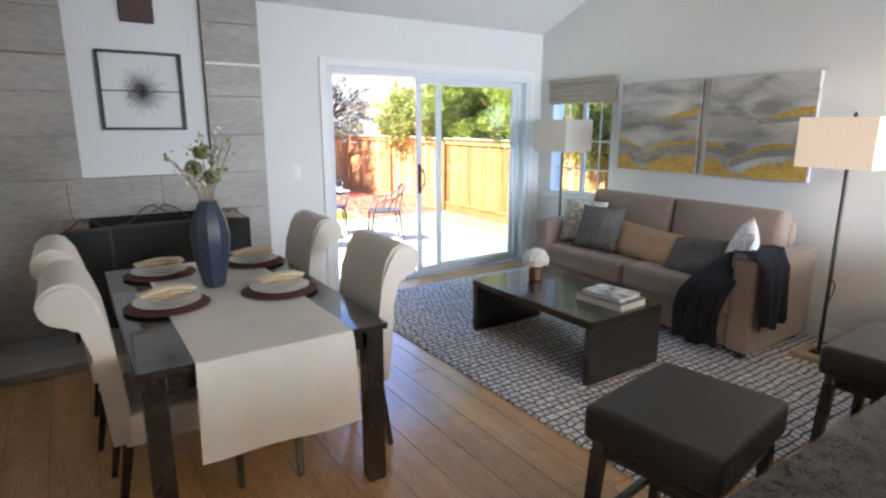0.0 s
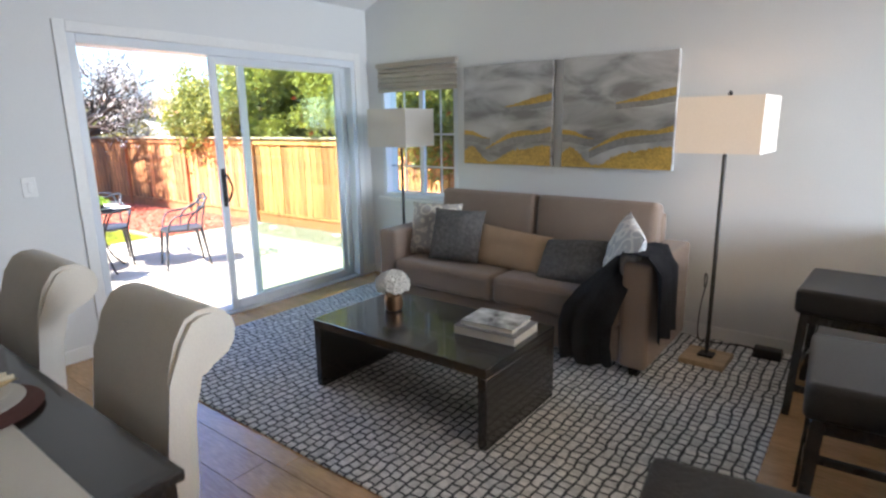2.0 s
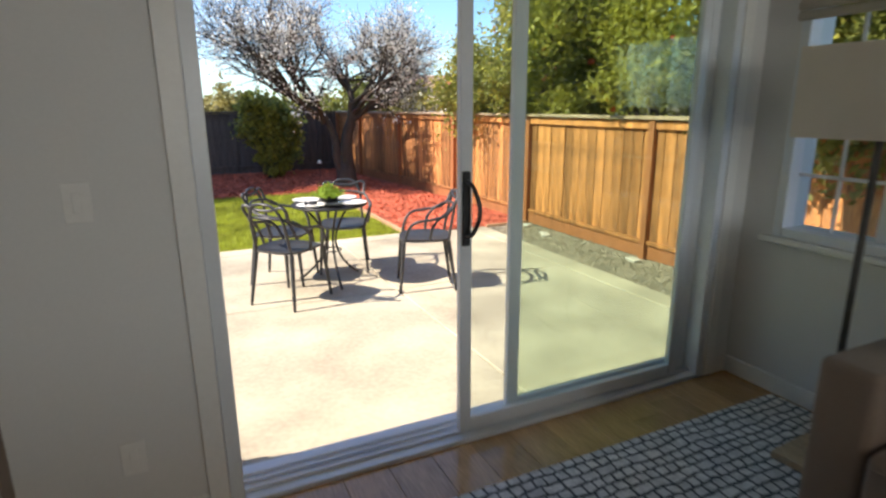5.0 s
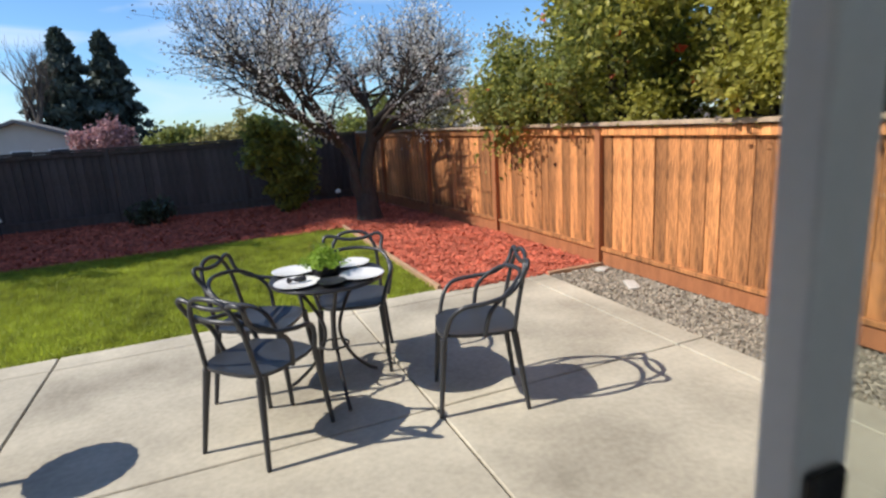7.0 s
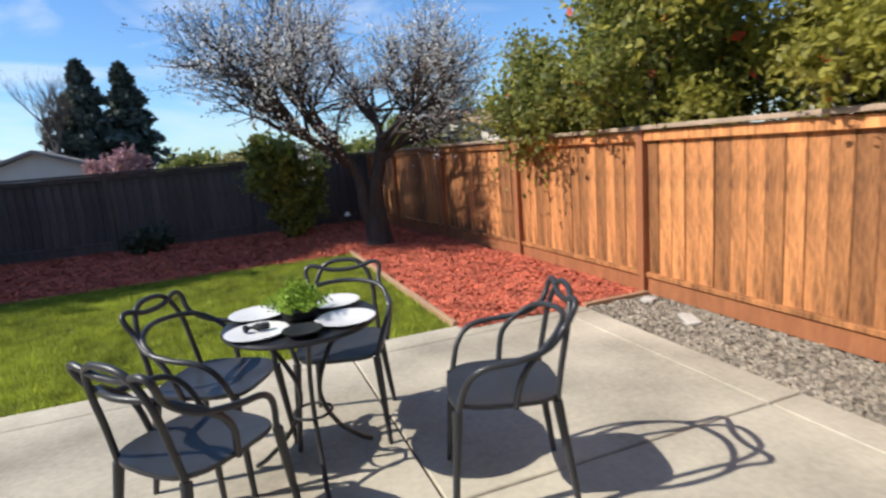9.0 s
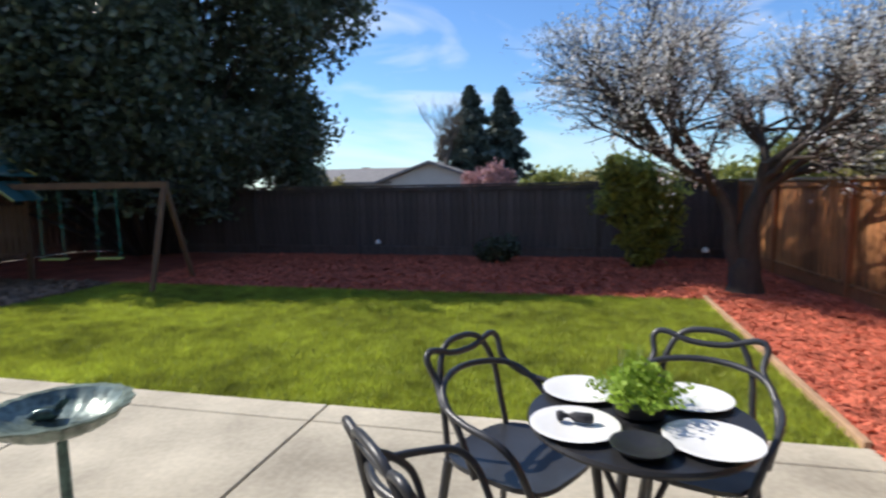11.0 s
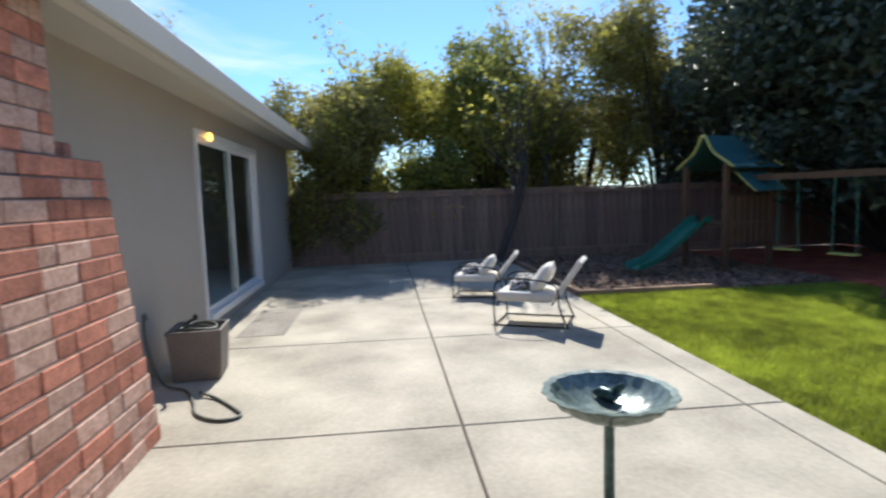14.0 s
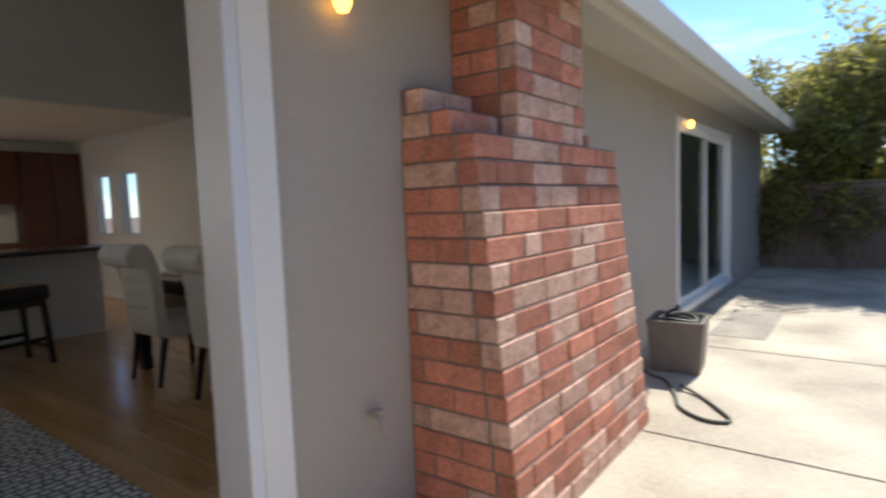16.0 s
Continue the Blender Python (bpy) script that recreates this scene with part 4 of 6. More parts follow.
# wall plates, adapter and cable
for x, z, lab in ((3.16, 1.16, "white light switch plate on the wall"), (3.2, 0.30, "white outlet plate low on the wall")):
    sw = thing("wall_plate", lab, "wall plate", pose(x, YI, z))
    part("plate", box(-0.037, 0.037, -0.007, -0.0005, -0.06, 0.06, 0.002), TRIM, sw)
    part("switch", box(-0.012, 0.012, -0.011, -0.0072, -0.03, 0.03, 0.002), TRIM, sw)
op = thing("wall_plate", "white outlet plate with a black plug behind the lamp", "wall plate", pose(XE, 1.02, 0.36))
part("plate", box(-0.007, -0.0005, -0.037, 0.037, -0.06, 0.06, 0.002), TRIM, op)
part("plug", box(-0.055, -0.0072, -0.05, 0.05, -0.04, 0.03, 0.008, 2), BLACK_METAL, op, "black plug adapter")
single("power_adapter", box(5.84, 5.93, 1.20, 1.36, 0.0125, 0.075, 0.01, 2), BLACK_METAL, "black power adapter lying on the rug", "power adapter")
single("power_cable", tube(curve_pts([(6.0, 1.03, 0.33), (5.95, 1.06, 0.15), (5.93, 1.12, 0.03), (5.9, 1.2, 0.02), (5.98, 1.4, 0.022), (5.94, 1.62, 0.02), (5.9, 1.7, 0.05), (5.98, 1.72, 0.25), (6.02, 1.7, 0.42), (5.9, 1.69, 0.5), (5.85, 1.68, 0.42)], 6), 0.005, 6), BLACK_METAL, "thin black power cable looping behind the lamp", "cable")

# ---- fireplace ----
FX0, FX1, FY = 0.86, 2.87, 4.80
bm = box(FX0, 1.55, FY + 0.012, YI, 0, 2.9)
box_into(bm, 2.44, FX1, FY + 0.012, YI, 0, 2.9)
box_into(bm, 1.55, 2.44, FY + 0.012, YI, 0.9, 1.19)
fp = setting("wall_fireplace", bm, MORTAR, "grey stone tiled fireplace surround", "fireplace")
rows = [(0.0, 0.3), (0.3, 0.6), (0.6, 0.9), (0.9, 1.19), (1.19, 1.49), (1.49, 1.79), (1.79, 2.03), (2.04, 2.34), (2.34, 2.64), (2.64, 2.9)]
for k, (z0, z1) in enumerate(rows):
    spans = [(FX0, 1.39 if z0 < 0.85 else 1.55), (2.61 if z0 < 0.85 else 2.44, FX1)]
    if 0.85 < z0 < 1.0:
        spans = [(FX0, 1.45), (1.45, 2.06), (2.06, FX1)]
    for a, b in spans:
        part("tile", box(a + 0.002, b - 0.002, FY, FY + 0.011, z0 + 0.002, z1 - 0.002, 0.002), TILE, fp, smooth=None)
# thin white line across the right tile column
part("white_strip", box(2.45, FX1, FY - 0.012, FY - 0.001, 2.025, 2.045, 0.003), TRIM, fp, "thin white strip across the tiles")
setting("wall_panel_niche", box(1.55, 2.44, FY + 0.05, YI, 1.19, 2.9), PAINT, "white painted panel over the fireplace", "wall")
setting("firebox", box(1.39, 2.61, FY + 0.02, YI, 0, 0.9), FIREBOX, "black firebox opening", "firebox")
setting("hearth", box(FX0, FX1, 4.14, FY, 0, 0.06, 0.006), TILE, "grey stone hearth slab", "hearth")
fs = thing("fireplace_screen", "black folding fireplace screen with iron scrollwork", "fire screen", pose(2.0, 4.62, 0.06))
MESH = mat("fine_black_mesh", (0.02, 0.02, 0.02), 0.6, 0.2, 20, 300, 0.5)
for a, b, ya, yb in ((-0.62, -0.33, -0.12, 0.0), (-0.33, 0.33, 0.0, 0.0), (0.33, 0.62, 0.0, -0.12)):
    ang = math.degrees(math.atan2(yb - ya, b - a))
    ln = math.hypot(b - a, yb - ya)
    m = pose(a, ya, 0, 0, 0, ang)
    part("screen_panel", box(0.012, ln - 0.012, -0.003, 0.003, 0.03, 0.78), MESH, fs, smooth=None, m=m)
    bm = box(0, 0.012, -0.008, 0.008, 0, 0.80, 0.002)
    box_into(bm, ln - 0.012, ln, -0.008, 0.008, 0, 0.80, 0.002)
    box_into(bm, 0.012, ln - 0.012, -0.008, 0.008, 0.78, 0.80, 0.002)
    box_into(bm, 0.012, ln - 0.012, -0.008, 0.008, 0.02, 0.032, 0.002)
    part("panel_frame", bm, IRON, fs, m=m)
    bm = bmesh.new()
    hgt = 0.13 if ln > 0.5 else 0.07
    for s in (-1, 1):
        c = ln / 2
        tube_into(bm, curve_pts([(c + s * (c - 0.02), 0, 0.80), (c + s * c * 0.6, 0, 0.82), (c + s * c * 0.35, 0, 0.80 + hgt * 0.75), (c + s * c * 0.12, 0, 0.80 + hgt), (c + s * c * 0.03, 0, 0.80 + hgt * 0.75), (c + s * c * 0.14, 0, 0.80 + hgt * 0.62)], 5), 0.005, 6)
    part("scrollwork", bm, IRON, fs, "curled wrought iron crest", m=m)
# starburst wall art
ar = thing("wall_art", "square black metal frame with a starburst on the white panel", "wall art", pose(2.0, FY + 0.05, 1.81))
bm = box(-0.28, -0.262, -0.045, -0.006, -0.28, 0.28, 0.002)
box_into(bm, 0.262, 0.28, -0.045, -0.006, -0.28, 0.28, 0.002)
box_into(bm, -0.262, 0.262, -0.045, -0.006, 0.262, 0.28, 0.002)
box_into(bm, -0.262, 0.262, -0.045, -0.006, -0.28, -0.262, 0.002)
box_into(bm, -0.262, 0.262, -0.03, -0.024, -0.004, 0.004)
part("frame", bm, BLACK_METAL, ar)
bm = bmesh.new()
rnd = random.Random(12)
for k in range(70):
    a = 2 * math.pi * k / 70
    r = rnd.uniform(0.10, 0.2)
    tube_into(bm, [(0, -0.03, 0), (r * math.cos(a), -0.03 + rnd.uniform(-0.02, 0.015), r * math.sin(a))], [0.0022, 0.0012], 4)
lathe_into(bm, [(0.004, -0.012), (0.02, 0.0), (0.004, 0.012)], 0, -0.03, 10)
part("starburst", bm, BLACK_METAL, ar, "thin radiating metal rods")
dk = thing("wall_plaque", "small dark red-brown square plaque above the starburst", "wall plaque", pose(2.015, FY + 0.05, 2.40))
part("plaque", box(-0.11, 0.11, -0.03, -0.004, -0.11, 0.11, 0.006), mat("dark_red_wood", (0.06, 0.018, 0.014), 0.5, 0.3, 8, 40, 0.2), dk)

# ---- dining ----
TX0, TX1, TY0, TY1 = 1.57, 2.53, 2.03, 3.66
dt = thing("dining_table", "dark espresso wooden dining table", "dining table", pose((TX0 + TX1) / 2, (TY0 + TY1) / 2, 0))
hw, hl = (TX1 - TX0) / 2, (TY1 - TY0) / 2
part("tabletop", box(-hw, hw, -hl, hl, 0.72, 0.75, 0.005), ESPRESSO, dt)
for s in (-1, 1):
    part("apron", box(s * (hw - 0.05) - 0.01, s * (hw - 0.05) + 0.01, -hl + 0.1, hl - 0.1, 0.64, 0.7198), ESPRESSO, dt)
    part("apron", box(-hw + 0.1, hw - 0.1, s * (hl - 0.05) - 0.01, s * (hl - 0.05) + 0.01, 0.64, 0.7198), ESPRESSO, dt)
    for q in (-1, 1):
        x, y = s * (hw - 0.055), q * (hl - 0.055)
        part("leg", box(x - 0.04, x + 0.04, y - 0.04, y + 0.04, 0, 0.7198, 0.004), ESPRESSO, dt)
# runner with a hanging end
bm = bmesh.new()
prof = [(3.5, 0.7545), (3.0, 0.7545), (2.5, 0.7545), (2.1, 0.7545), (1.96, 0.7545), (1.918, 0.752), (1.908, 0.72), (1.905, 0.62), (1.902, 0.52), (1.90, 0.43), (1.899, 0.37)]
grid = {}
for i in range(17):
    for j, (y, z) in enumerate(prof):
        u = i / 16
        drop = max(0, j - 5) / 5
        wave = 0.008 * math.sin(u * 9 + 1) * drop
        grid[i, j] = bm.verts.new((1.76 + u * 0.60 + (u - 0.5) * 0.03 * drop, y + 0.1 - 0.012 * drop - wave, z + (0.02 * (0.5 - u) * drop)))
for i in range(16):
    for j in range(len(prof) - 1):
        bm.faces.new((grid[i, j], grid[i + 1, j], grid[i + 1, j + 1], grid[i, j + 1]))
single("table_runner", bm, RUNNER, "ivory cloth runner hanging over the table end", "table runner", smooth=50)


def dining_chair(m):
    ch = thing("dining_chair", "cream tufted roll-back dining chair with dark legs at the table", "dining chair", m, group="chairs round the table")
    bm = box(-0.235, 0.235, -0.22, 0.24, 0.34, 0.48, 0.035, 4)
    part("seat", bm, LINEN, ch)
    # back: swept outline with a roll at the top
    prof = [(0.19, 0.36), (0.27, 0.36), (0.285, 0.55), (0.30, 0.75), (0.315, 0.855), (0.345, 0.868)]
    for k in range(9):
        a = math.radians(-72 + k * 25)
        prof.append((0.358 + 0.088 * math.cos(a), 0.945 + 0.082 * math.sin(a)))
    prof += [(0.268, 0.955), (0.238, 0.85), (0.212, 0.65)]
    bm = prism_into(bmesh.new(), prof, 0, -0.232, 0.232)
    bmesh.ops.bevel(bm, geom=[e for e in bm.edges if abs(e.verts[0].co.x - e.verts[1].co.x) < 1e-6], offset=0.014, segments=2, affect="EDGES")
    bk = part("backrest", bm, LINEN, ch)
    button = mesh_of("button", lathe([(0.002, -0.004), (0.011, -0.001), (0.011, 0.003), (0.002, 0.006)], 8), LINEN, 40)
    for z in (0.56, 0.66, 0.76, 0.86):
        for x in (-0.14, -0.05, 0.05, 0.14):
            part("button", button, None, bk, m=Matrix.Translation((x + (0.045 if round(z * 100) % 20 else 0), 0.294 + (z - 0.6) * 0.13, z)) @ Matrix.Rotation(radians(-85), 4, "X"))
    for sx in (-1, 1):
        part("leg", tube([(sx * 0.2, -0.185, 0), (sx * 0.2, -0.185, 0.345)], [0.018, 0.026], 4), ESPRESSO, ch, smooth=None)
        part("leg", tube([(sx * 0.2, 0.28, 0), (sx * 0.2, 0.22, 0.36)], [0.018, 0.027], 4), ESPRESSO, ch, smooth=None)
    return ch


dc = dining_chair(pose(2.38, 2.48, 0, 0, 0, -90))
copy_thing(dc, pose(2.37, 3.36, 0, 0, 0, -91))
copy_thing(dc, pose(1.76, 2.54, 0, 0, 0, 90))
copy_thing(dc, pose(1.72, 3.22, 0, 0, 0, 90))


def place_setting(x, y, z, turn):
    single("placemat", lathe([(0.002, 0), (0.18, 0), (0.185, 0.002), (0.18, 0.005), (0.002, 0.005)], 40), PLACEMAT, "round dark red woven placemat on the table", "placemat", pose(x, y, z), group="placemats")
    p = [(0.002, 0.0), (0.09, 0.0), (0.10, 0.004), (0.142, 0.018), (0.145, 0.02), (0.14, 0.021), (0.10, 0.009), (0.002, 0.007)]
    single("dinner_plate", lathe(p, 40), WHITE_CHINA, "large white dinner plate on the placemat", "plate", pose(x, y, z + 0.0055), group="dinner plates")
    single("salad_plate", lathe([(r * 0.8, h * 0.85) for r, h in p], 36), WHITE_CHINA, "smaller white plate stacked on the dinner plate", "plate", pose(x, y, z + 0.0265), group="salad plates")
    nk = thing("napkin", "folded gold and cream napkin on the plates", "napkin", pose(x, y, z + 0.0455, 0, 0, turn))
    b = cushion_into(bmesh.new(), 0.25, 0.10, 0.03, Matrix.Translation((0, 0, 0.014)), 12, 0.6, 0.9, x * 7)
    part("cloth", b, GOLD_CLOTH, nk, smooth=70)
    b = bmesh.new()
    for k in range(3):
        tube_into(b, curve_pts([(-0.12, -0.03 + k * 0.03, 0.02), (0, -0.02 + k * 0.022, 0.034), (0.12, -0.035 + k * 0.034, 0.02)], 5), 0.008, 6)
    part("fold", b, mat("cream_fold", (0.66, 0.58, 0.42), 0.8), nk, smooth=70)


for x, y, turn in ((1.78, 2.77, 12), (1.83, 3.40, 8), (2.29, 2.73, 15), (2.34, 3.40, 10)):
    place_setting(x, y, 0.7505 if x > 2.5 else 0.7605, turn)

# vase with branches
vs = thing("vase", "tall slate blue faceted vase with dried flowers on the table", "vase", pose(2.03, 2.98, 0.7605))
vb = part("body", lathe([(0.045, 0), (0.055, 0.01), (0.085, 0.15), (0.098, 0.26), (0.085, 0.34), (0.06, 0.40), (0.042, 0.44), (0.036, 0.44), (0.05, 0.39), (0.07, 0.3)], 10), BLUE_GLAZE, vs, smooth=20)
rnd = random.Random(21)
for k in range(9):
    a, lean = k * 0.7, rnd.uniform(0.08, 0.22)
    tip = Vector((math.cos(a) * lean, math.sin(a) * lean, 0.44 + rnd.uniform(0.2, 0.36)))
    pts = curve_pts([(0, 0, 0.30), (tip.x * 0.3, tip.y * 0.3, 0.5), tip * 1.0], 5)
    b = tube(pts, [0.003] * len(pts), 5)
    stem = part("stem", b, TWIG, vs)
    b = bmesh.new()
    for q in range(12):
        c = pts[rnd.randrange(6, len(pts))] + Vector([rnd.uniform(-0.035, 0.035) for _ in range(3)])
        n1 = Vector([rnd.uniform(-1, 1) for _ in range(3)]).normalized()
        t1 = n1.orthogonal().normalized() * rnd.uniform(0.006, 0.013)
        t2 = n1.cross(t1) * 1.6
        b.faces.new([b.verts.new(c + o) for o in (t1, t2, -t1, -t2)])
    part("sprig", b, PETAL if k % 2 else SAGE, stem, "small dried buds", smooth=None)
for cx, cy, cz in ((0.03, -0.02, 0.56), (-0.05, 0.0, 0.60), (0.0, 0.03, 0.68)):
    b = bmesh.new()
    for q in range(26):
        a, u = rnd.uniform(0, 6.28), rnd.uniform(-0.8, 1)
        d = Vector((math.cos(a) * math.sqrt(1 - u * u), math.sin(a) * math.sqrt(1 - u * u), u))
        t1 = d.orthogonal().normalized() * 0.022
        t2 = d.cross(t1) * 1.3
        c = Vector((cx, cy, cz)) + d * 0.035
        b.faces.new([b.verts.new(c + o) for o in (t1 * 0.9, t2, -t1 * 0.9, -t2)])
    part("flower_head", b, SAGE, vs, "dried green flower head", smooth=None)

# floor planks, laid along the room
rnd = random.Random(33)
planks = {}
for r in range(28):
    x0 = 0.851 + r * 0.19
    x1 = min(x0 + 0.1885, 6.155)
    if x0 > 6.13:
        break
    y = -3.5 + rnd.uniform(-1.2, 0)
    while y < 5.05:
        a, b2 = max(y, -3.5), min(y + 1.4, 5.05)
        if b2 - a > 0.05:
            part("plank", box(x0, x1, a, b2 - 0.0015, -0.0118, 0.0, 0.0012), PLANK, floor, smooth=None)
        y += 1.4

# ---- patio things ----
GREY_PLASTIC = mat("charcoal_plastic", (0.035, 0.037, 0.042), 0.38, 0.15, 5, 90, 0.05)
TABLE_PAINT = mat("black_table_paint", (0.022, 0.022, 0.025), 0.4, 0.2, 5, 70, 0.08)
FERN = mat("bright_fern", (0.30, 0.45, 0.05), 0.7, 0.25, 10, 60, 0.1, trans=0.35)


def patio_chair(m):
    ch = thing("patio_chair", "dark grey moulded plastic chair with looping back", "patio chair", m, group="chairs at the patio table")
    bm = bmesh.new()
    n, rings = 28, []
    for f, z in ((0.05, 0.447), (0.5, 0.448), (0.85, 0.455), (1.0, 0.466), (1.0, 0.448), (0.85, 0.435), (0.3, 0.428), (0.05, 0.427)):
        ring = []
        for k in range(n):
            a = 2 * math.pi * k / n
            ca, sa = math.cos(a), math.sin(a)
            x = 0.225 * f * (abs(ca) ** 0.6) * (1 if ca > 0 else -1)
            y = 0.225 * f * (abs(sa) ** 0.6) * (1 if sa > 0 else -1)
            dip = -0.012 if y < -0.18 else 0
            ring.append(bm.verts.new((x, y, z + dip)))
        rings.append(ring)
    for a, b in zip(rings, rings[1:]):
        for k in range(n):
            bm.faces.new((a[k], a[(k + 1) % n], b[(k + 1) % n], b[k]))
    bm.faces.new(rings[0][::-1])
    bm.faces.new(rings[-1])
    part("seat", bm, GREY_PLASTIC, ch)
    for sx in (-1, 1):
        part("leg", tube([(sx * 0.225, -0.235, 0), (sx * 0.195, -0.195, 0.44)], [0.012, 0.02], 10), GREY_PLASTIC, ch)
        part("leg", tube([(sx * 0.215, 0.25, 0), (sx * 0.175, 0.19, 0.44)], [0.012, 0.02], 10), GREY_PLASTIC, ch)
    # arm loop with a flat cornered top, a tall arch and a low wide arc
    arm = [(0.197, -0.19, 0.44), (0.235, -0.155, 0.56), (0.262, -0.09, 0.625), (0.265, 0.03, 0.645), (0.235, 0.15, 0.67), (0.195, 0.225, 0.73), (0.205, 0.262, 0.805), (0.165, 0.272, 0.828), (0.06, 0.265, 0.80)]
    part("arm_loop", tube(curve_pts(arm + [(-x, y, z) for x, y, z in arm[::-1]], 6), 0.0125, 10), GREY_PLASTIC, ch)
    arch = [(0.175, 0.19, 0.44), (0.165, 0.215, 0.58), (0.155, 0.245, 0.72), (0.10, 0.275, 0.825)]
    part("back_loop", tube(curve_pts(arch + [(0.0, 0.283, 0.848)] + [(-x, y, z) for x, y, z in arch[::-1]], 7), 0.0125, 10), GREY_PLASTIC, ch)
    bm = tube(curve_pts([(-0.23, 0.02, 0.45), (-0.255, 0.06, 0.60), (-0.2, 0.19, 0.71), (0, 0.262, 0.735), (0.2, 0.19, 0.71), (0.255, 0.06, 0.60), (0.23, 0.02, 0.45)], 7), 0.0125, 10)
    part("back_loop", bm, GREY_PLASTIC, ch)
    return ch


def facing(x, y, dx, dy):
    """A chair at x, y whose front (its local -y) points along dx, dy."""
    return pose(x, y, G, 0, 0, math.degrees(math.atan2(dx, -dy)))


pc = patio_chair(facing(5.36, 7.44, -0.95, 0.316))
copy_thing(pc, facing(4.2, 7.57, 0.75, 0.66))
copy_thing(pc, facing(4.26, 8.17, 0.87, -0.5))
copy_thing(pc, facing(4.87, 8.30, -0.33, -0.94))

TBX, TBY, TBZ = 4.645, 7.93, 0.59
tb = thing("patio_table", "round black metal bistro table on the patio", "patio table", pose(TBX, TBY, G) @ Matrix.Diagonal((1, 1, 0.73 / 0.74, 1)))
part("tabletop", lathe([(0.002, 0.715), (0.315, 0.715), (0.33, 0.72), (0.335, 0.73), (0.33, 0.74), (0.002, 0.74)], 56), TABLE_PAINT, tb)
for k in range(3):
    a = 0.5 + k * 2.094
    c, s = math.cos(a), math.sin(a)
    pts = curve_pts([(0.26 * c, 0.26 * s, 0.715), (0.12 * c, 0.12 * s, 0.55), (0.05 * c, 0.05 * s, 0.38), (0.12 * c, 0.12 * s, 0.2), (0.25 * c, 0.25 * s, 0.06), (0.32 * c, 0.32 * s, 0.012)], 6)
    part("leg", tube(pts, 0.011, 8), TABLE_PAINT, tb)
bm = bmesh.new()
ring = [(0.085 * math.cos(2 * math.pi * k / 24), 0.085 * math.sin(2 * math.pi * k / 24), 0.30) for k in range(25)]
tube_into(bm, ring, 0.007, 6)
part("ring", bm, TABLE_PAINT, tb)
NAPKIN_DARK = mat("dark_napkin", (0.03, 0.03, 0.035), 0.8)
RIDGED = mat("ridged_white_china", (0.78, 0.77, 0.74), 0.25, 0.03, 5, 60, 0.02)
for k, (px, py) in enumerate(((-0.19, -0.12), (0.17, -0.15), (-0.17, 0.17), (0.17, 0.16))):
    prof = [(0.002, 0.0), (0.085, 0.0)] + [(0.09 + i * 0.005, 0.004 + i * 0.0016 + (0.0012 if i % 2 else 0)) for i in range(8)] + [(0.128, 0.018), (0.122, 0.019), (0.088, 0.008), (0.002, 0.006)]
    single("patio_plate", lathe(prof, 48), RIDGED, "white ridged plate on the patio table", "plate", pose(TBX + px, TBY + py, TBZ + 0.0005), group="plates on the patio table")
bn = thing("napkin", "dark rolled napkin on a white plate", "napkin", pose(TBX - 0.19, TBY - 0.1, TBZ + 0.008))
part("roll", tube(curve_pts([(-0.05, 0, 0.018), (-0.02, 0.006, 0.02), (0.02, -0.004, 0.02), (0.05, 0.004, 0.018)], 4), [0.014, 0.017, 0.016, 0.009, 0.006, 0.009, 0.015, 0.017, 0.016, 0.017, 0.016, 0.016, 0.014][:13], 8), NAPKIN_DARK, bn)
fp2 = thing("fern_planter", "bushy bright green fern in a dark bowl on the table", "potted plant", pose(TBX + 0.0, TBY + 0.02, TBZ + 0.001))
part("bowl", lathe([(0.05, 0), (0.075, 0.01), (0.085, 0.045), (0.078, 0.045), (0.07, 0.02)], 24), TABLE_PAINT, fp2)
rnd = random.Random(5)
bm = bmesh.new()
for k in range(420):
    a, rr = rnd.uniform(0, 6.283), rnd.uniform(0.0, 0.165)
    base = Vector((math.cos(a) * rr * 0.4, math.sin(a) * rr * 0.4, 0.04))
    tip = Vector((math.cos(a) * rr, math.sin(a) * rr, 0.05 + rnd.uniform(0.04, 0.12) * (1.2 - rr / 0.2)))
    for q in range(3):
        c = base.lerp(tip, 0.5 + q * 0.22)
        n1 = Vector([rnd.uniform(-1, 1) for _ in range(3)]).normalized()
        t1 = n1.orthogonal().normalized() * 0.006
        t2 = n1.cross(t1) * 2.2
        bm.faces.new([bm.verts.new(c + o) for o in (t1, t2, -t1, -t2)])
part("fronds", bm, FERN, fp2, "dense feathery green fronds", smooth=None)
CLEAR = glass_mat("clear_glass")
bm = lathe([(0.035, 0.0), (0.037, 0.002), (0.042, 0.13), (0.044, 0.17), (0.0425, 0.17), (0.040, 0.13), (0.034, 0.006), (0.002, 0.005)], 24)
single("glass_holder", bm, CLEAR, "clear glass candle holder among the fern", "glass", pose(TBX - 0.015, TBY + 0.16, TBZ + 0.001))
single("dark_bowl", lathe([(0.03, 0), (0.055, 0.004), (0.078, 0.022), (0.081, 0.026), (0.074, 0.026), (0.05, 0.01), (0.002, 0.008)], 32), TABLE_PAINT, "shallow dark bowl at the table edge", "bowl", pose(TBX - 0.02, TBY - 0.235, TBZ + 0.001))

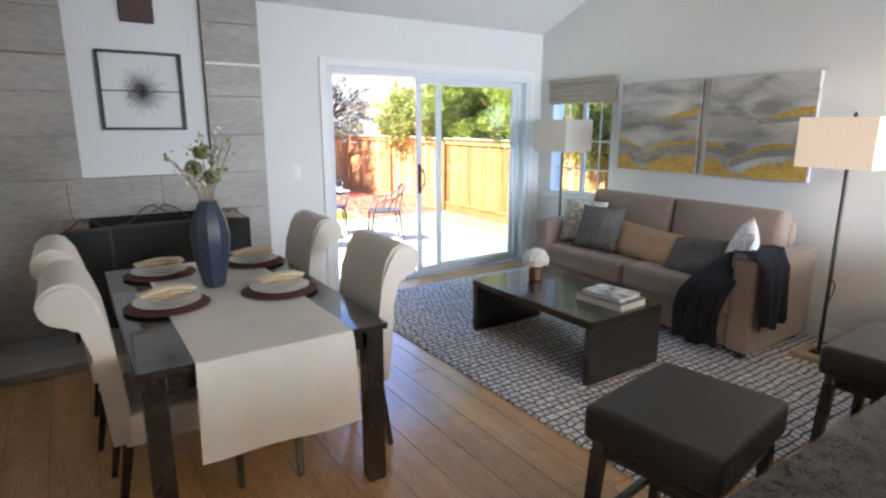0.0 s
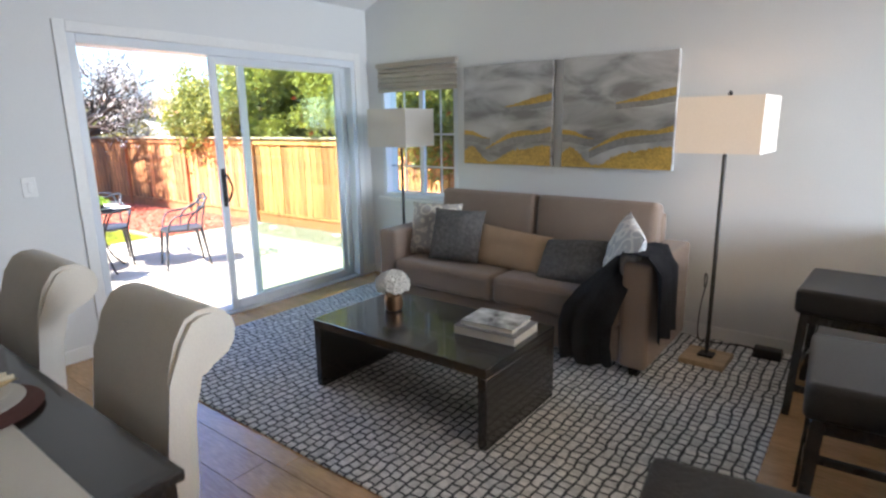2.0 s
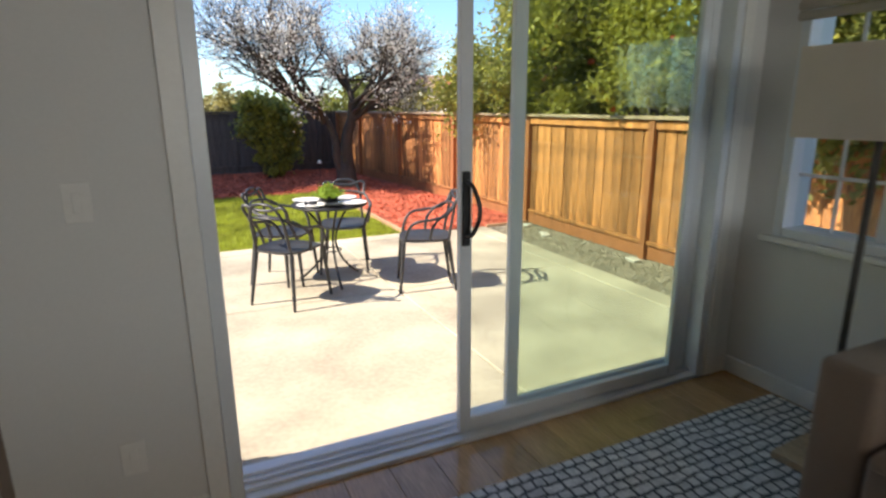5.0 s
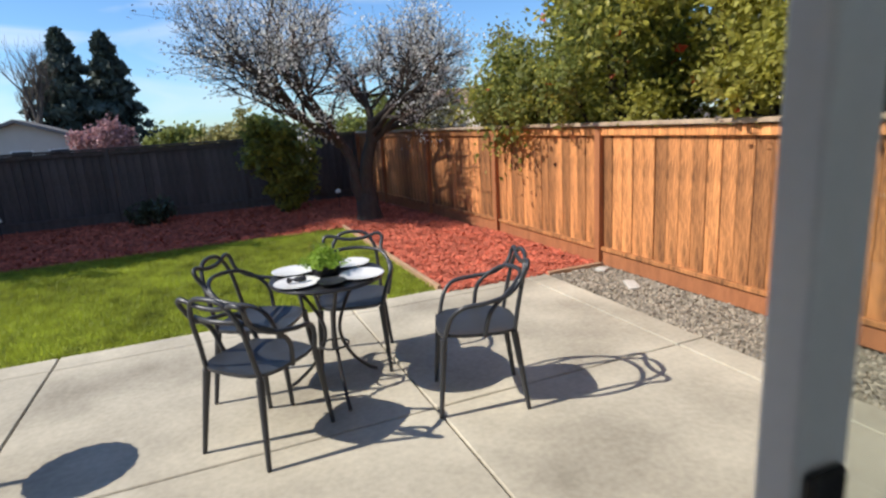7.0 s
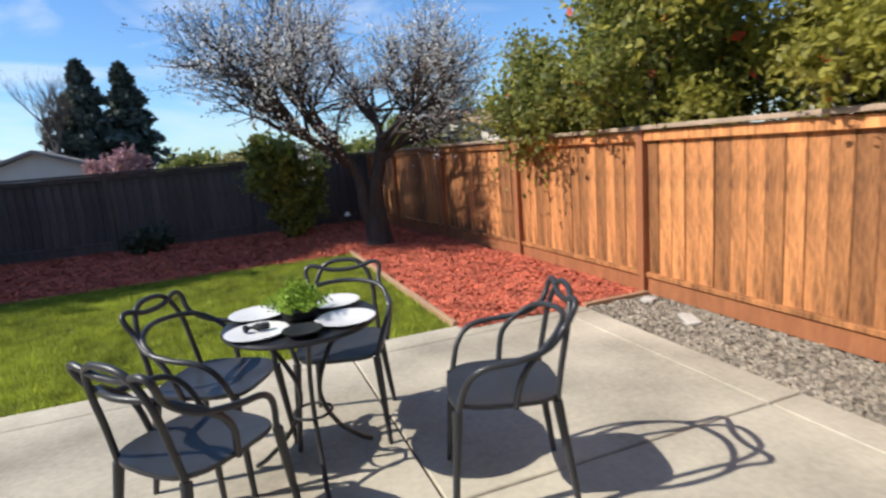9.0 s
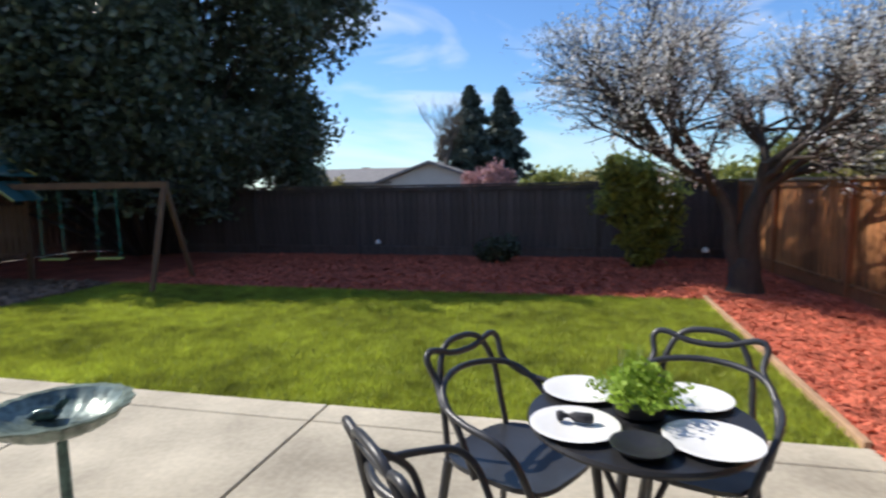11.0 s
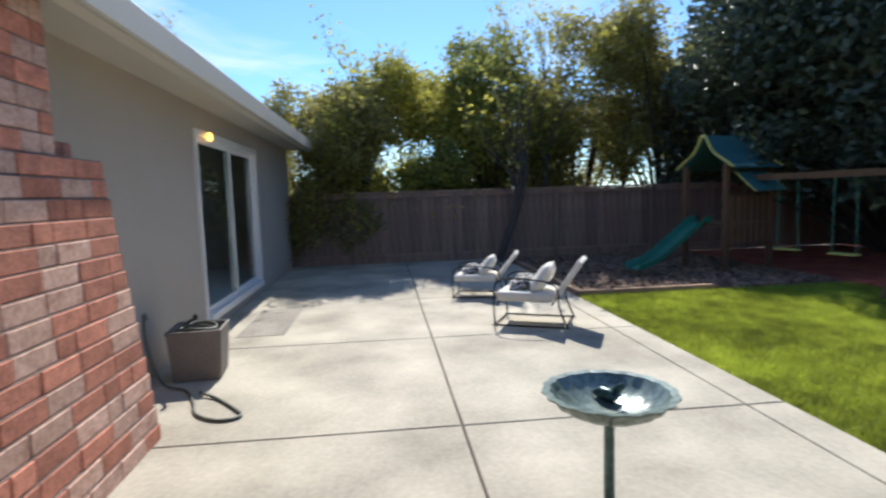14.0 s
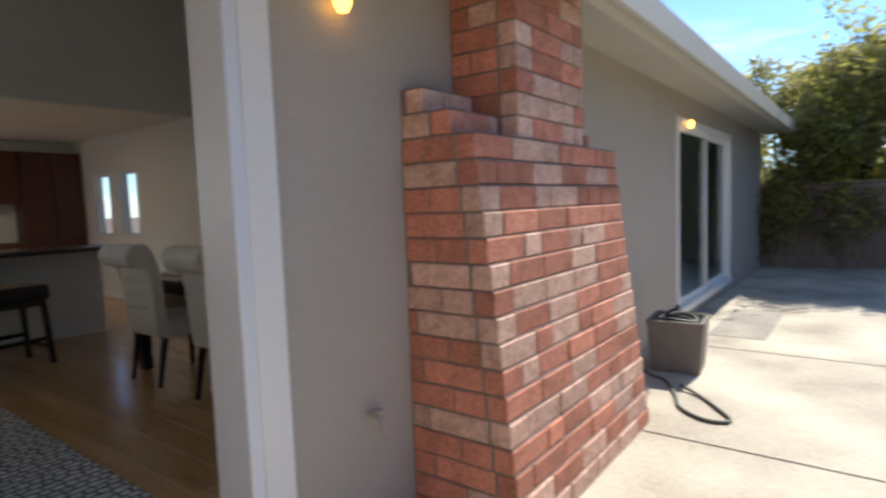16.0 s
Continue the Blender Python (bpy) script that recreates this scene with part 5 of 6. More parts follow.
# bird bath
VERDI = mat("verdigris_metal", (0.075, 0.13, 0.125), 0.28, 0.4, 6, 40, 0.15, metal=0.55, tint=(0.03, 0.05, 0.05))
DISH = mat("pale_verdigris_dish", (0.19, 0.245, 0.215), 0.3, 0.45, 7, 40, 0.2, metal=0.25, tint=(0.07, 0.11, 0.10))
bb = thing("bird_bath", "green metal bird bath with scalloped dish on a thin pole", "bird bath", pose(2.62, 7.80, G) @ Matrix.Diagonal((1.0, 1.0, 0.98, 1)))
part("bowl", lathe([(0.02, 0.568), (0.06, 0.57), (0.14, 0.586), (0.195, 0.618), (0.218, 0.652), (0.243, 0.662), (0.245, 0.670), (0.216, 0.667), (0.188, 0.632), (0.13, 0.598), (0.05, 0.582), (0.002, 0.58)], 80, 0.02, 18), DISH, bb)
part("pole", tube([(0, 0, 0), (0, 0, 0.57)], [0.022, 0.019], 14), VERDI, bb)
part("foot", lathe([(0.09, 0), (0.09, 0.006), (0.04, 0.02), (0.026, 0.05)], 24), VERDI, bb)
bm = cushion_into(bmesh.new(), 0.11, 0.05, 0.05, pose(-0.10, 0.03, 0.618, 0, 0, 30), 8)
tube_into(bm, curve_pts([(-0.06, 0.05, 0.64), (-0.035, 0.062, 0.668), (-0.02, 0.066, 0.672)], 4), [0.016, 0.016, 0.016, 0.016, 0.016, 0.014, 0.012, 0.008, 0.003], 8)
part("ornament", bm, VERDI, bb, "small cast frog-like lump on the rim")

# lounge chairs
CUSHION = mat("ivory_outdoor_cushion", (0.74, 0.71, 0.64), 0.9, 0.08, 4, 160, 0.3)
LOUNGE_IRON = mat("dark_iron_frame", (0.02, 0.019, 0.018), 0.75, 0.2, 8, 80, 0.1, spec=0.25)
ZIGZAG = pattern_mat("zigzag_cloth", (0.72, 0.70, 0.66), (0.05, 0.05, 0.05), 26.0, 1.0)


def lounge_chair(m):
    lc = thing("lounge_chair", "black metal patio lounge chair with ivory cushions", "lounge chair", m, group="lounge chairs")
    part("seat_cushion", box(-0.29, 0.29, -0.32, 0.3, 0.30, 0.42, 0.04, 3), CUSHION, lc)
    part("back_panel", box(-0.29, 0.29, -0.03, 0.03, 0, 0.52, 0.02, 2), CUSHION, lc, m=pose(0, 0.33, 0.36, -32, 0, 0))
    for sx in (-1, 1):
        bm = tube(curve_pts([(sx * 0.31, -0.33, 0.02), (sx * 0.31, -0.34, 0.3), (sx * 0.31, -0.28, 0.56), (sx * 0.31, 0.1, 0.58), (sx * 0.31, 0.34, 0.5), (sx * 0.31, 0.38, 0.25), (sx * 0.31, 0.46, 0.02)], 5), 0.010, 8)
        part("side_frame", bm, LOUNGE_IRON, lc)
        part("runner", tube([(sx * 0.31, -0.36, 0.014), (sx * 0.31, 0.48, 0.014)], 0.010, 8), LOUNGE_IRON, lc)
    for y, z in ((-0.3, 0.285), (0.3, 0.285), (-0.33, 0.02), (0.45, 0.02)):
        part("cross_bar", tube([(-0.31, y, z), (0.31, y, z)], 0.009, 8), LOUNGE_IRON, lc)
    pl = part("pillow", cushion_into(bmesh.new(), 0.46, 0.42, 0.17, n=12, crease=0.3, seed=3), CUSHION, lc, "plump ivory pillow", m=pose(0.03, 0.16, 0.58, 55, 0, 5), smooth=60)
    part("pillow", cushion_into(bmesh.new(), 0.46, 0.3, 0.15, n=12, crease=0.3, seed=6), ZIGZAG, lc, "black and white zigzag pillow", m=pose(-0.05, -0.1, 0.49, 20, 6, 10), smooth=60)
    return lc


lc = lounge_chair(facing(-1.32, 8.53, -0.43, -0.9) @ Matrix.Diagonal((0.92, 0.95, 0.86, 1)))
copy_thing(lc, facing(-3.05, 8.25, -0.3, -1.0) @ Matrix.Diagonal((0.92, 0.95, 0.86, 1)))

# hose pot, hose, spigot, lamps on the wall
POT_GREY = mat("grey_resin", (0.20, 0.18, 0.155), 0.75, 0.15, 5, 60, 0.3)
HOSE = mat("garden_hose", (0.10, 0.11, 0.085), 0.6, 0.2, 8, 60, 0.2)
hp = thing("hose_pot", "square grey hose box against the house wall", "hose box", pose(-0.08, 5.47, G, 0, 0, 6))
bm = bmesh.new()
for z0, z1, w0, w1 in ((0.0, 0.40, 0.175, 0.205),):
    lo = [bm.verts.new((sx * w0, sy * w0, z0)) for sx, sy in ((-1, -1), (1, -1), (1, 1), (-1, 1))]
    hi = [bm.verts.new((sx * w1, sy * w1, z1)) for sx, sy in ((-1, -1), (1, -1), (1, 1), (-1, 1))]
    li = [bm.verts.new((sx * (w1 - 0.03), sy * (w1 - 0.03), z1)) for sx, sy in ((-1, -1), (1, -1), (1, 1), (-1, 1))]
    dn = [bm.verts.new((sx * (w0 - 0.02), sy * (w0 - 0.02), z0 + 0.12)) for sx, sy in ((-1, -1), (1, -1), (1, 1), (-1, 1))]
    bm.faces.new(lo[::-1])
    bm.faces.new(dn)
    for a, b in ((lo, hi), (hi, li), (li, dn)):
        for k in range(4):
            bm.faces.new((a[k], a[(k + 1) % 4], b[(k + 1) % 4], b[k]))
bmesh.ops.bevel(bm, geom=bm.edges[:], offset=0.008, segments=2, affect="EDGES")
part("body", bm, POT_GREY, hp)
bm = bmesh.new()
for k in range(3):
    tube_into(bm, [(0.135 * math.cos(a) , 0.135 * math.sin(a), 0.34 + 0.03 * k + 0.012 * math.sin(a * 2 + k)) for a in (2 * math.pi * q / 28 for q in range(29))], 0.011, 8)
part("hose_coil", bm, HOSE, hp, "coiled grey-green hose")
part("rim", tube([(sx * 0.20, sy * 0.20, 0.395) for sx, sy in ((-1, -1), (1, -1), (1, 1), (-1, 1), (-1, -1))], 0.013, 6), POT_GREY, hp)
part("hose_nozzle", tube(curve_pts([(0.05, -0.1, 0.40), (0.10, -0.04, 0.47), (0.17, 0.02, 0.50), (0.23, 0.03, 0.53)], 4), [0.012] * 9 + [0.016] * 4, 8), BLACK_METAL, hp, "black hose nozzle sticking out")
single("garden_hose", tube(curve_pts([(0.12, 5.16, 0.38), (0.2, 5.17, 0.42), (0.26, 5.2, 0.2), (0.28, 5.3, -0.08), (0.34, 5.48, G + 0.014), (0.6, 5.62, G + 0.012), (0.85, 5.72, G + 0.012), (0.98, 5.9, G + 0.012), (0.92, 6.02, G + 0.012), (0.75, 5.92, G + 0.012), (0.55, 5.76, G + 0.012), (0.45, 5.62, G + 0.03)], 7), 0.011, 8), HOSE, "grey-green garden hose looped on the patio", "hose")
sp = thing("spigot", "painted outdoor water spigot on the stucco wall", "spigot", pose(2.98, YO, 0.40))
part("pipe", tube(curve_pts([(0, 0.0, 0), (0, 0.05, 0), (0, 0.08, -0.015), (0, 0.085, -0.05)], 4), 0.012, 8), STUCCO, sp)
part("handle", lathe([(0.003, 0.0), (0.026, 0.003), (0.026, 0.008), (0.003, 0.011)], 12), STUCCO, sp, m=pose(0, 0.045, 0.02))
AMBER = glow_mat("amber_bulb", (1.0, 0.5, 0.1), 2.5, (0.9, 0.5, 0.15))
for x in (3.07, -1.88):
    ol = thing("wall_lamp", "small bare amber bulb lamp on the outside wall", "wall lamp", pose(x, YO, 1.985), group="outside wall lamps")
    part("mount", lathe([(0.04, 0), (0.04, 0.012), (0.02, 0.03)], 16), EAVE, ol, m=pose(0, 0, 0.03, -90, 0, 0))
    part("bulb", lathe([(0.012, 0), (0.03, -0.03), (0.034, -0.06), (0.02, -0.09), (0.003, -0.097)], 16), AMBER, ol, "amber bulb", m=pose(0, 0.06, 0.03))

# play set
CEDAR_PLAY = mat("play_cedar", (0.16, 0.085, 0.04), 0.8, 0.25, 3, 30, 0.3, stretch=(4, 4, 0.6))
GREEN_PLASTIC = mat("green_slide_plastic", (0.07, 0.34, 0.25), 0.22, 0.1, 4, 50, 0.05)
CANVAS_GREEN = mat("green_canvas", (0.03, 0.12, 0.12), 0.7, 0.15, 4, 100, 0.2)
YELLOW = mat("yellow_plastic", (0.55, 0.50, 0.12), 0.5)
ps = thing("play_set", "wooden play tower with green roof, slide and swings", "play set", pose(-4.45, 12.8, G, 0, 0, 104) @ Matrix.Scale(0.95, 4))
for sx in (-1, 1):
    for sy in (-1, 1):
        part("post", box(sx * 0.5 - 0.04, sx * 0.5 + 0.04, sy * 0.45 - 0.04, sy * 0.45 + 0.04, 0, 1.85, 0.004), CEDAR_PLAY, ps)
part("deck", box(-0.54, 0.54, -0.49, 0.49, 0.78, 0.84), CEDAR_PLAY, ps)
for k in range(7):
    part("slat", box(-0.46 + k * 0.14, -0.36 + k * 0.14, -0.5, -0.48, 0.5, 1.3), CEDAR_PLAY, ps)
    part("slat", box(0.54, 0.56, -0.46 + k * 0.13, -0.36 + k * 0.13, 0.5, 1.3), CEDAR_PLAY, ps)
bm = prism_into(bmesh.new(), [(-0.64, 1.80), (-0.46, 1.87), (-0.22, 2.07), (-0.08, 2.29), (0, 2.36), (0.08, 2.29), (0.22, 2.07), (0.46, 1.87), (0.64, 1.80), (0.64, 1.77), (0.45, 1.84), (0.2, 2.03), (0, 2.3), (-0.2, 2.03), (-0.45, 1.84), (-0.64, 1.77)], 0, -0.53, 0.53)
part("roof", bm, CANVAS_GREEN, ps, "dark green canvas roof")
for x in (-0.55, 0.55):
    part("gable_trim", tube(curve_pts([(x, -0.64, 1.80), (x, -0.22, 2.07), (x, 0, 2.36), (x, 0.22, 2.07), (x, 0.64, 1.80)], 5), 0.026, 5), YELLOW, ps, "yellow curved gable trim")
aw = part("awning", box(-0.4, 0.4, -0.012, 0.012, -0.3, 0.3), CANVAS_GREEN, ps, "small green canvas awning", m=pose(0, -0.70, 1.54, -52, 0, 0) @ Matrix.Scale(0.85, 4))
for x in (-0.41, 0.41):
    part("awning_trim", tube([(x, 0, -0.31), (x, 0, 0.31)], 0.016, 6), YELLOW, aw, "yellow edge trim")
prof = [(-0.52, 0.86), (-0.68, 0.85), (-0.95, 0.66), (-1.2, 0.5), (-1.45, 0.34), (-1.7, 0.2), (-1.95, 0.14), (-2.05, 0.13)]
bm = bmesh.new()
for off, dz in ((-0.2, 0.11), (-0.17, 0.0), (0.17, 0.0), (0.2, 0.11)):
    for x, z in prof:
        bm.verts.new((x, off, z + dz))
bm.verts.ensure_lookup_table()
nn = len(prof)
for r in range(3):
    for k in range(nn - 1):
        bm.faces.new([bm.verts[i] for i in (r * nn + k, r * nn + k + 1, (r + 1) * nn + k + 1, (r + 1) * nn + k)])
bmesh.ops.solidify(bm, geom=bm.faces[:], thickness=0.02)
part("slide", bm, GREEN_PLASTIC, ps, "wavy green plastic slide")
part("swing_beam", box(-0.05, 0.05, -3.1, -0.5, 1.55, 1.65), CEDAR_PLAY, ps)
for sx in (-1, 1):
    part("swing_leg", tube([(sx * 0.7, -3.1, 0), (0, -3.05, 1.62)], 0.045, 4), CEDAR_PLAY, ps)
for y in (-1.2, -2.1):
    sw = part("swing_seat", box(-0.07, 0.07, y - 0.2, y + 0.2, 0.42, 0.45, 0.01), YELLOW, ps, "yellow swing seat")
    for k in (-1, 1):
        part("rope", tube([(0, y + k * 0.18, 0.45), (0, y + k * 0.16, 1.55)], 0.006, 5), GREEN_PLASTIC, sw)
bm = box(-6.2, -2.65, PATIO_N + 0.02, PATIO_N + 0.1, -0.2, G + 0.06, 0.006)
box_into(bm, -2.73, -2.65, PATIO_N + 0.1, 11.5, -0.2, G + 0.06, 0.006)
setting("edging_play", bm, TIMBER, "timber edging round the play area", "edging")
setting("play_bed", box(-7.3, -2.73, PATIO_N + 0.1, 13.49, -0.23, G - 0.005), mat("bark_bed", (0.20, 0.13, 0.09), 0.95, 0.4, 4, 40, 1.0, bump_dist=0.03), "brown bark bed under the play set", "mulch bed")

# ---- brick chimney ----
COURSE, BLEN = 0.1027, 0.30
chim = tagged(new("chimney"), "stepped red brick chimney against the stucco wall", "chimney", kind="structure")


def chimney():
    rnd = random.Random(17)
    core = bmesh.new()
    # lower body tapers on its front and on its far side
    for k in range(16):
        f = k / 15
        courses.append((1.16 + 0.06 * f, 2.72, 5.62 - 0.17 * f, G + k * COURSE))
    for k in range(16, 27):
        courses.append((1.63, 2.34, 5.43, G + k * COURSE))
    courses.append((2.342, 2.715, 5.33, G + 16 * COURSE))
    courses.append((2.342, 2.715, 5.20, G + 17 * COURSE))
    courses.append((1.24, 1.628, 5.30, G + 16 * COURSE))
    meshes = {}
    for k, (x0, x1, y1, z0) in enumerate(courses):
        z1 = z0 + COURSE - 0.009
        box_into(core, x0 + 0.008, x1 - 0.008, YO + 0.001, y1 - 0.008, z0 - 0.002 if k else z0, z0 + COURSE - 0.003)
        # front row
        x = x1 - (0.0 if k % 2 else BLEN / 2)
        cuts = [x1]
        while x > x0 + 0.07:
            if x < x1 - 0.05:
                cuts.append(x)
            x -= BLEN if rnd.random() > 0.2 else BLEN / 2
        cuts.append(x0)
        for a, b in zip(cuts[1:], cuts):
            m = BRICK_PALE if rnd.random() < 0.42 else BRICK
            part("brick", box(a + 0.004, b - 0.004, y1 - 0.09, y1 + rnd.uniform(-0.003, 0.003), z0, z1, 0.004), m, chim, smooth=None)
        # returns on both sides
        for side, xs in ((x1, (x1 - 0.09, x1)), (x0, (x0, x0 + 0.09))):
            y = y1 - 0.1
            first = True
            while y > YO + 0.03:
                ln = (BLEN / 2 if k % 2 else BLEN) if first else BLEN
                a = max(YO, y - ln)
                m = BRICK_PALE if rnd.random() < 0.24 else BRICK
                part("brick", box(xs[0] + 0.0015, xs[1] - 0.0015 + rnd.uniform(-0.003, 0.003), a + 0.004, y - 0.004, z0, z1, 0.004), m, chim, smooth=None)
                y, first = a, False
    part("mortar_core", core, MORTAR, chim, "dark recessed mortar", smooth=None)


courses = []
chimney()

# ---- planting ----
BARK = mat("grey_bark", (0.105, 0.085, 0.07), 0.95, 0.35, 6, 40, 0.9, stretch=(3, 3, 1), bump_dist=0.02)
BARK_DARK = mat("dark_bark", (0.07, 0.055, 0.045), 0.95, 0.3, 6, 40, 0.8, stretch=(3, 3, 1))


def leaf_mat(name, color, trans=0.3, rough=0.5, island=0.35):
    return mat(name, color, rough, 0.2, 3, 30, 0.0, trans=trans, island=island)


LEAF_DARK = leaf_mat("evergreen_leaf", (0.09, 0.115, 0.07), 0.35, 0.32)
LEAF_MID = leaf_mat("green_leaf", (0.24, 0.265, 0.07), 0.55)
LEAF_LIME = leaf_mat("yellow_green_leaf", (0.44, 0.42, 0.09), 0.6)
LEAF_OLIVE = leaf_mat("olive_leaf", (0.32, 0.29, 0.11), 0.58)
BLOSSOM = leaf_mat("white_blossom", (0.80, 0.78, 0.72), 0.3, 0.6, 0.12)
PINK = leaf_mat("pink_blossom", (0.46, 0.26, 0.26), 0.3, 0.6, 0.25)
NEEDLE = leaf_mat("conifer_needle", (0.075, 0.10, 0.08), 0.15, 0.7, 0.3)
RED_FLOWER = leaf_mat("red_flower", (0.55, 0.07, 0.03), 0.3, 0.6, 0.2)


def leaf_arrays():
    return [], []


def add_leaf(verts, faces, c, size, rnd, droop=0.0, long=1.7):
    n1 = Vector((rnd.gauss(0, 1), rnd.gauss(0, 1), rnd.gauss(0, 1) + 0.5)).normalized()
    t1 = n1.orthogonal().normalized()
    q = rnd.uniform(0, 6.283)
    t1, t2 = t1 * math.cos(q) + n1.cross(t1) * math.sin(q), n1.cross(t1) * math.cos(q) - t1 * math.sin(q)
    s = size * rnd.uniform(0.6, 1.3)
    i = len(verts)
    a, b = t1 * s * 0.5, t2 * s * 0.5 * long
    verts.extend((tuple(c - b), tuple(c + a - b * 0.1 + n1 * s * 0.12), tuple(c + b), tuple(c - a - b * 0.1 + n1 * s * 0.12)))
    faces.append((i, i + 1, i + 2, i + 3))


def leaf_object(name, verts, faces, material, parent, label):
    me = bpy.data.meshes.new(name)
    me.from_pydata(verts, [], faces)
    me.materials.append(material)
    ob = new(name, me)
    ob.parent = parent
    return tagged(ob, label)


def branches(bm, rnd, p, d, length, radius, depth, tips, spread=0.6, rise=0.12, kids=3, gnarl=0.25, low=2):
    """One limb and the ones that fork from it; the ends are kept in tips."""
    pts, radii, q = [p.copy()], [radius], p.copy()
    steps = 5
    for s in range(steps):
        d = (d + Vector((rnd.gauss(0, gnarl), rnd.gauss(0, gnarl), rnd.gauss(0, gnarl) + rise)) * 0.6).normalized()
        q = q + d * length / steps
        pts.append(q.copy())
        radii.append(radius * (1 - 0.45 * (s + 1) / steps))
        if depth <= 2:
            tips.append((q.copy(), d.copy(), depth))
    tube_into(bm, pts, radii, 7 if depth > 2 else (5 if depth > 1 else 3), cap=depth > 2)
    if depth > 0:
        for k in range(kids + (1 if depth == 1 else 0)):
            at = rnd.randrange(low, steps + 1)
            turn = Vector((rnd.gauss(0, 1), rnd.gauss(0, 1), rnd.gauss(0, 0.6))).normalized()
            nd = (d + turn * spread * rnd.uniform(0.7, 1.5)).normalized()
            branches(bm, rnd, pts[at], nd, length * rnd.uniform(0.55, 0.8), radii[at] * 0.7, depth - 1, tips, spread, rise, kids, gnarl, max(2, low - 1))


def tree(label, x, y, seed, height, trunk, lean, depth, leaves, leaf_size, leaf_mat_, cluster, spread=0.6, rise=0.1, kids=3, bark=None, name="tree", z=G, gnarl=0.25, limbs=1, keep=2, crown_name="crown"):
    rnd = random.Random(seed)
    t = thing(name, label, "tree", pose(x, y, z))
    bm = bmesh.new()
    tips = []
    for k in range(limbs):
        d0 = Vector((lean[0] + rnd.gauss(0, 0.25) * (limbs > 1), lean[1] + rnd.gauss(0, 0.25) * (limbs > 1), 1)).normalized()
        branches(bm, rnd, Vector((rnd.gauss(0, 0.05) * (limbs > 1), rnd.gauss(0, 0.05) * (limbs > 1), -0.05)), d0, height * 0.42, trunk, depth, tips, spread, rise, kids, gnarl)
    part("trunk", bm, bark or BARK, t, smooth=80)
    tips = [q for q in tips if q[2] < keep]
    if leaves and tips:
        verts, faces = leaf_arrays()
        for k in range(leaves):
            c, d, _ = tips[rnd.randrange(len(tips))]
            add_leaf(verts, faces, c + Vector((rnd.gauss(0, cluster), rnd.gauss(0, cluster), rnd.gauss(0, cluster))), leaf_size, rnd)
        leaf_object(crown_name, verts, faces, leaf_mat_, t, "")
    return t


def bush(label, x, y, seed, blobs, leaves, leaf_size, material, name="bush", stem=None, category="bush", z=G, long=1.7, extra=()):
    """Leaves clumped in uneven puffs (x, y, z, radius) round short stems."""
    rnd = random.Random(seed)
    t = thing(name, label, category, pose(x, y, z))
    bm = bmesh.new()
    for bx, by, bz, r in blobs:
        tube_into(bm, curve_pts([(bx * 0.15, by * 0.15, -0.05), (bx * 0.5, by * 0.5, bz * 0.5), (bx, by, bz)], 4), [0.03 + 0.02 * min(1, r)] * 5 + [0.02] * 4, 5)
    part("stem", bm, stem or BARK_DARK, t)
    total = sum(b[3] ** 2 for b in blobs)
    for mat_, share, size in ((material, 1.0, leaf_size), *extra):
        verts, faces = leaf_arrays()
        for bx, by, bz, r in blobs:
            subs = []
            for k in range(26):
                d = Vector((rnd.gauss(0, 1), rnd.gauss(0, 1), rnd.gauss(0, 1))).normalized()
                subs.append(Vector((bx, by, bz)) + d * r * rnd.uniform(0.45, 1.0))
            for k in range(int(leaves * share * r * r / total)):
                c = subs[rnd.randrange(len(subs))]
                add_leaf(verts, faces, c + Vector((rnd.gauss(0, 1), rnd.gauss(0, 1), rnd.gauss(0, 1))) * r * 0.2, size, rnd, long=long)
        leaf_object("foliage", verts, faces, mat_, t, "")
    return t


# the flowering tree in the mulch corner
ft = thing("flowering_tree", "gnarled twin-trunk tree with sparse white blossom in red mulch", "tree", pose(6.53, 14.03, G) @ Matrix.Scale(1.1, 4))
rnd = random.Random(12)
bm, tips = bmesh.new(), []
tube_into(bm, [(0, 0, -0.05), (0.0, 0, 0.1), (-0.02, 0.01, 0.3), (-0.03, 0, 0.42)], [0.24, 0.19, 0.17, 0.1], 10)
forks = ((Vector((-0.07, 0.0, 0.25)), Vector((-0.42, 0.1, 1.35)), 0.095), (Vector((0.05, 0, 0.25)), Vector((0.16, -0.03, 1.5)), 0.125))
for lo, hi, r in forks:
    mid = lo.lerp(hi, 0.5) + Vector((0.09 if lo.x < 0 else -0.06, 0.04, 0.03))
    tube_into(bm, curve_pts([lo, lo.lerp(mid, 0.5) + Vector((-0.04, 0, 0)), mid, mid.lerp(hi, 0.5) + Vector((0.04, 0.02, 0)), hi], 4), [r * (1 - 0.022 * q) for q in range(17)], 9)
for k in range(13):
    a = k * 2.4 + 0.3
    lo, hi, r = forks[0 if math.cos(a) < -0.1 else 1]
    at = lo.lerp(hi, rnd.uniform(0.72, 1.0))
    d0 = Vector((math.cos(a), math.sin(a) * 0.8, rnd.uniform(0.35, 1.1))).normalized()
    branches(bm, rnd, at, d0, 1.05 + 0.4 * max(0, -math.cos(a)), 0.05, 3, tips, 0.75, 0.07, 5, 0.2, 2)
part("trunk", bm, BARK_DARK, ft, "dark crooked trunks and fine twigs", smooth=80)
tips = [q for q in tips if q[2] < 2]
verts, faces = leaf_arrays()
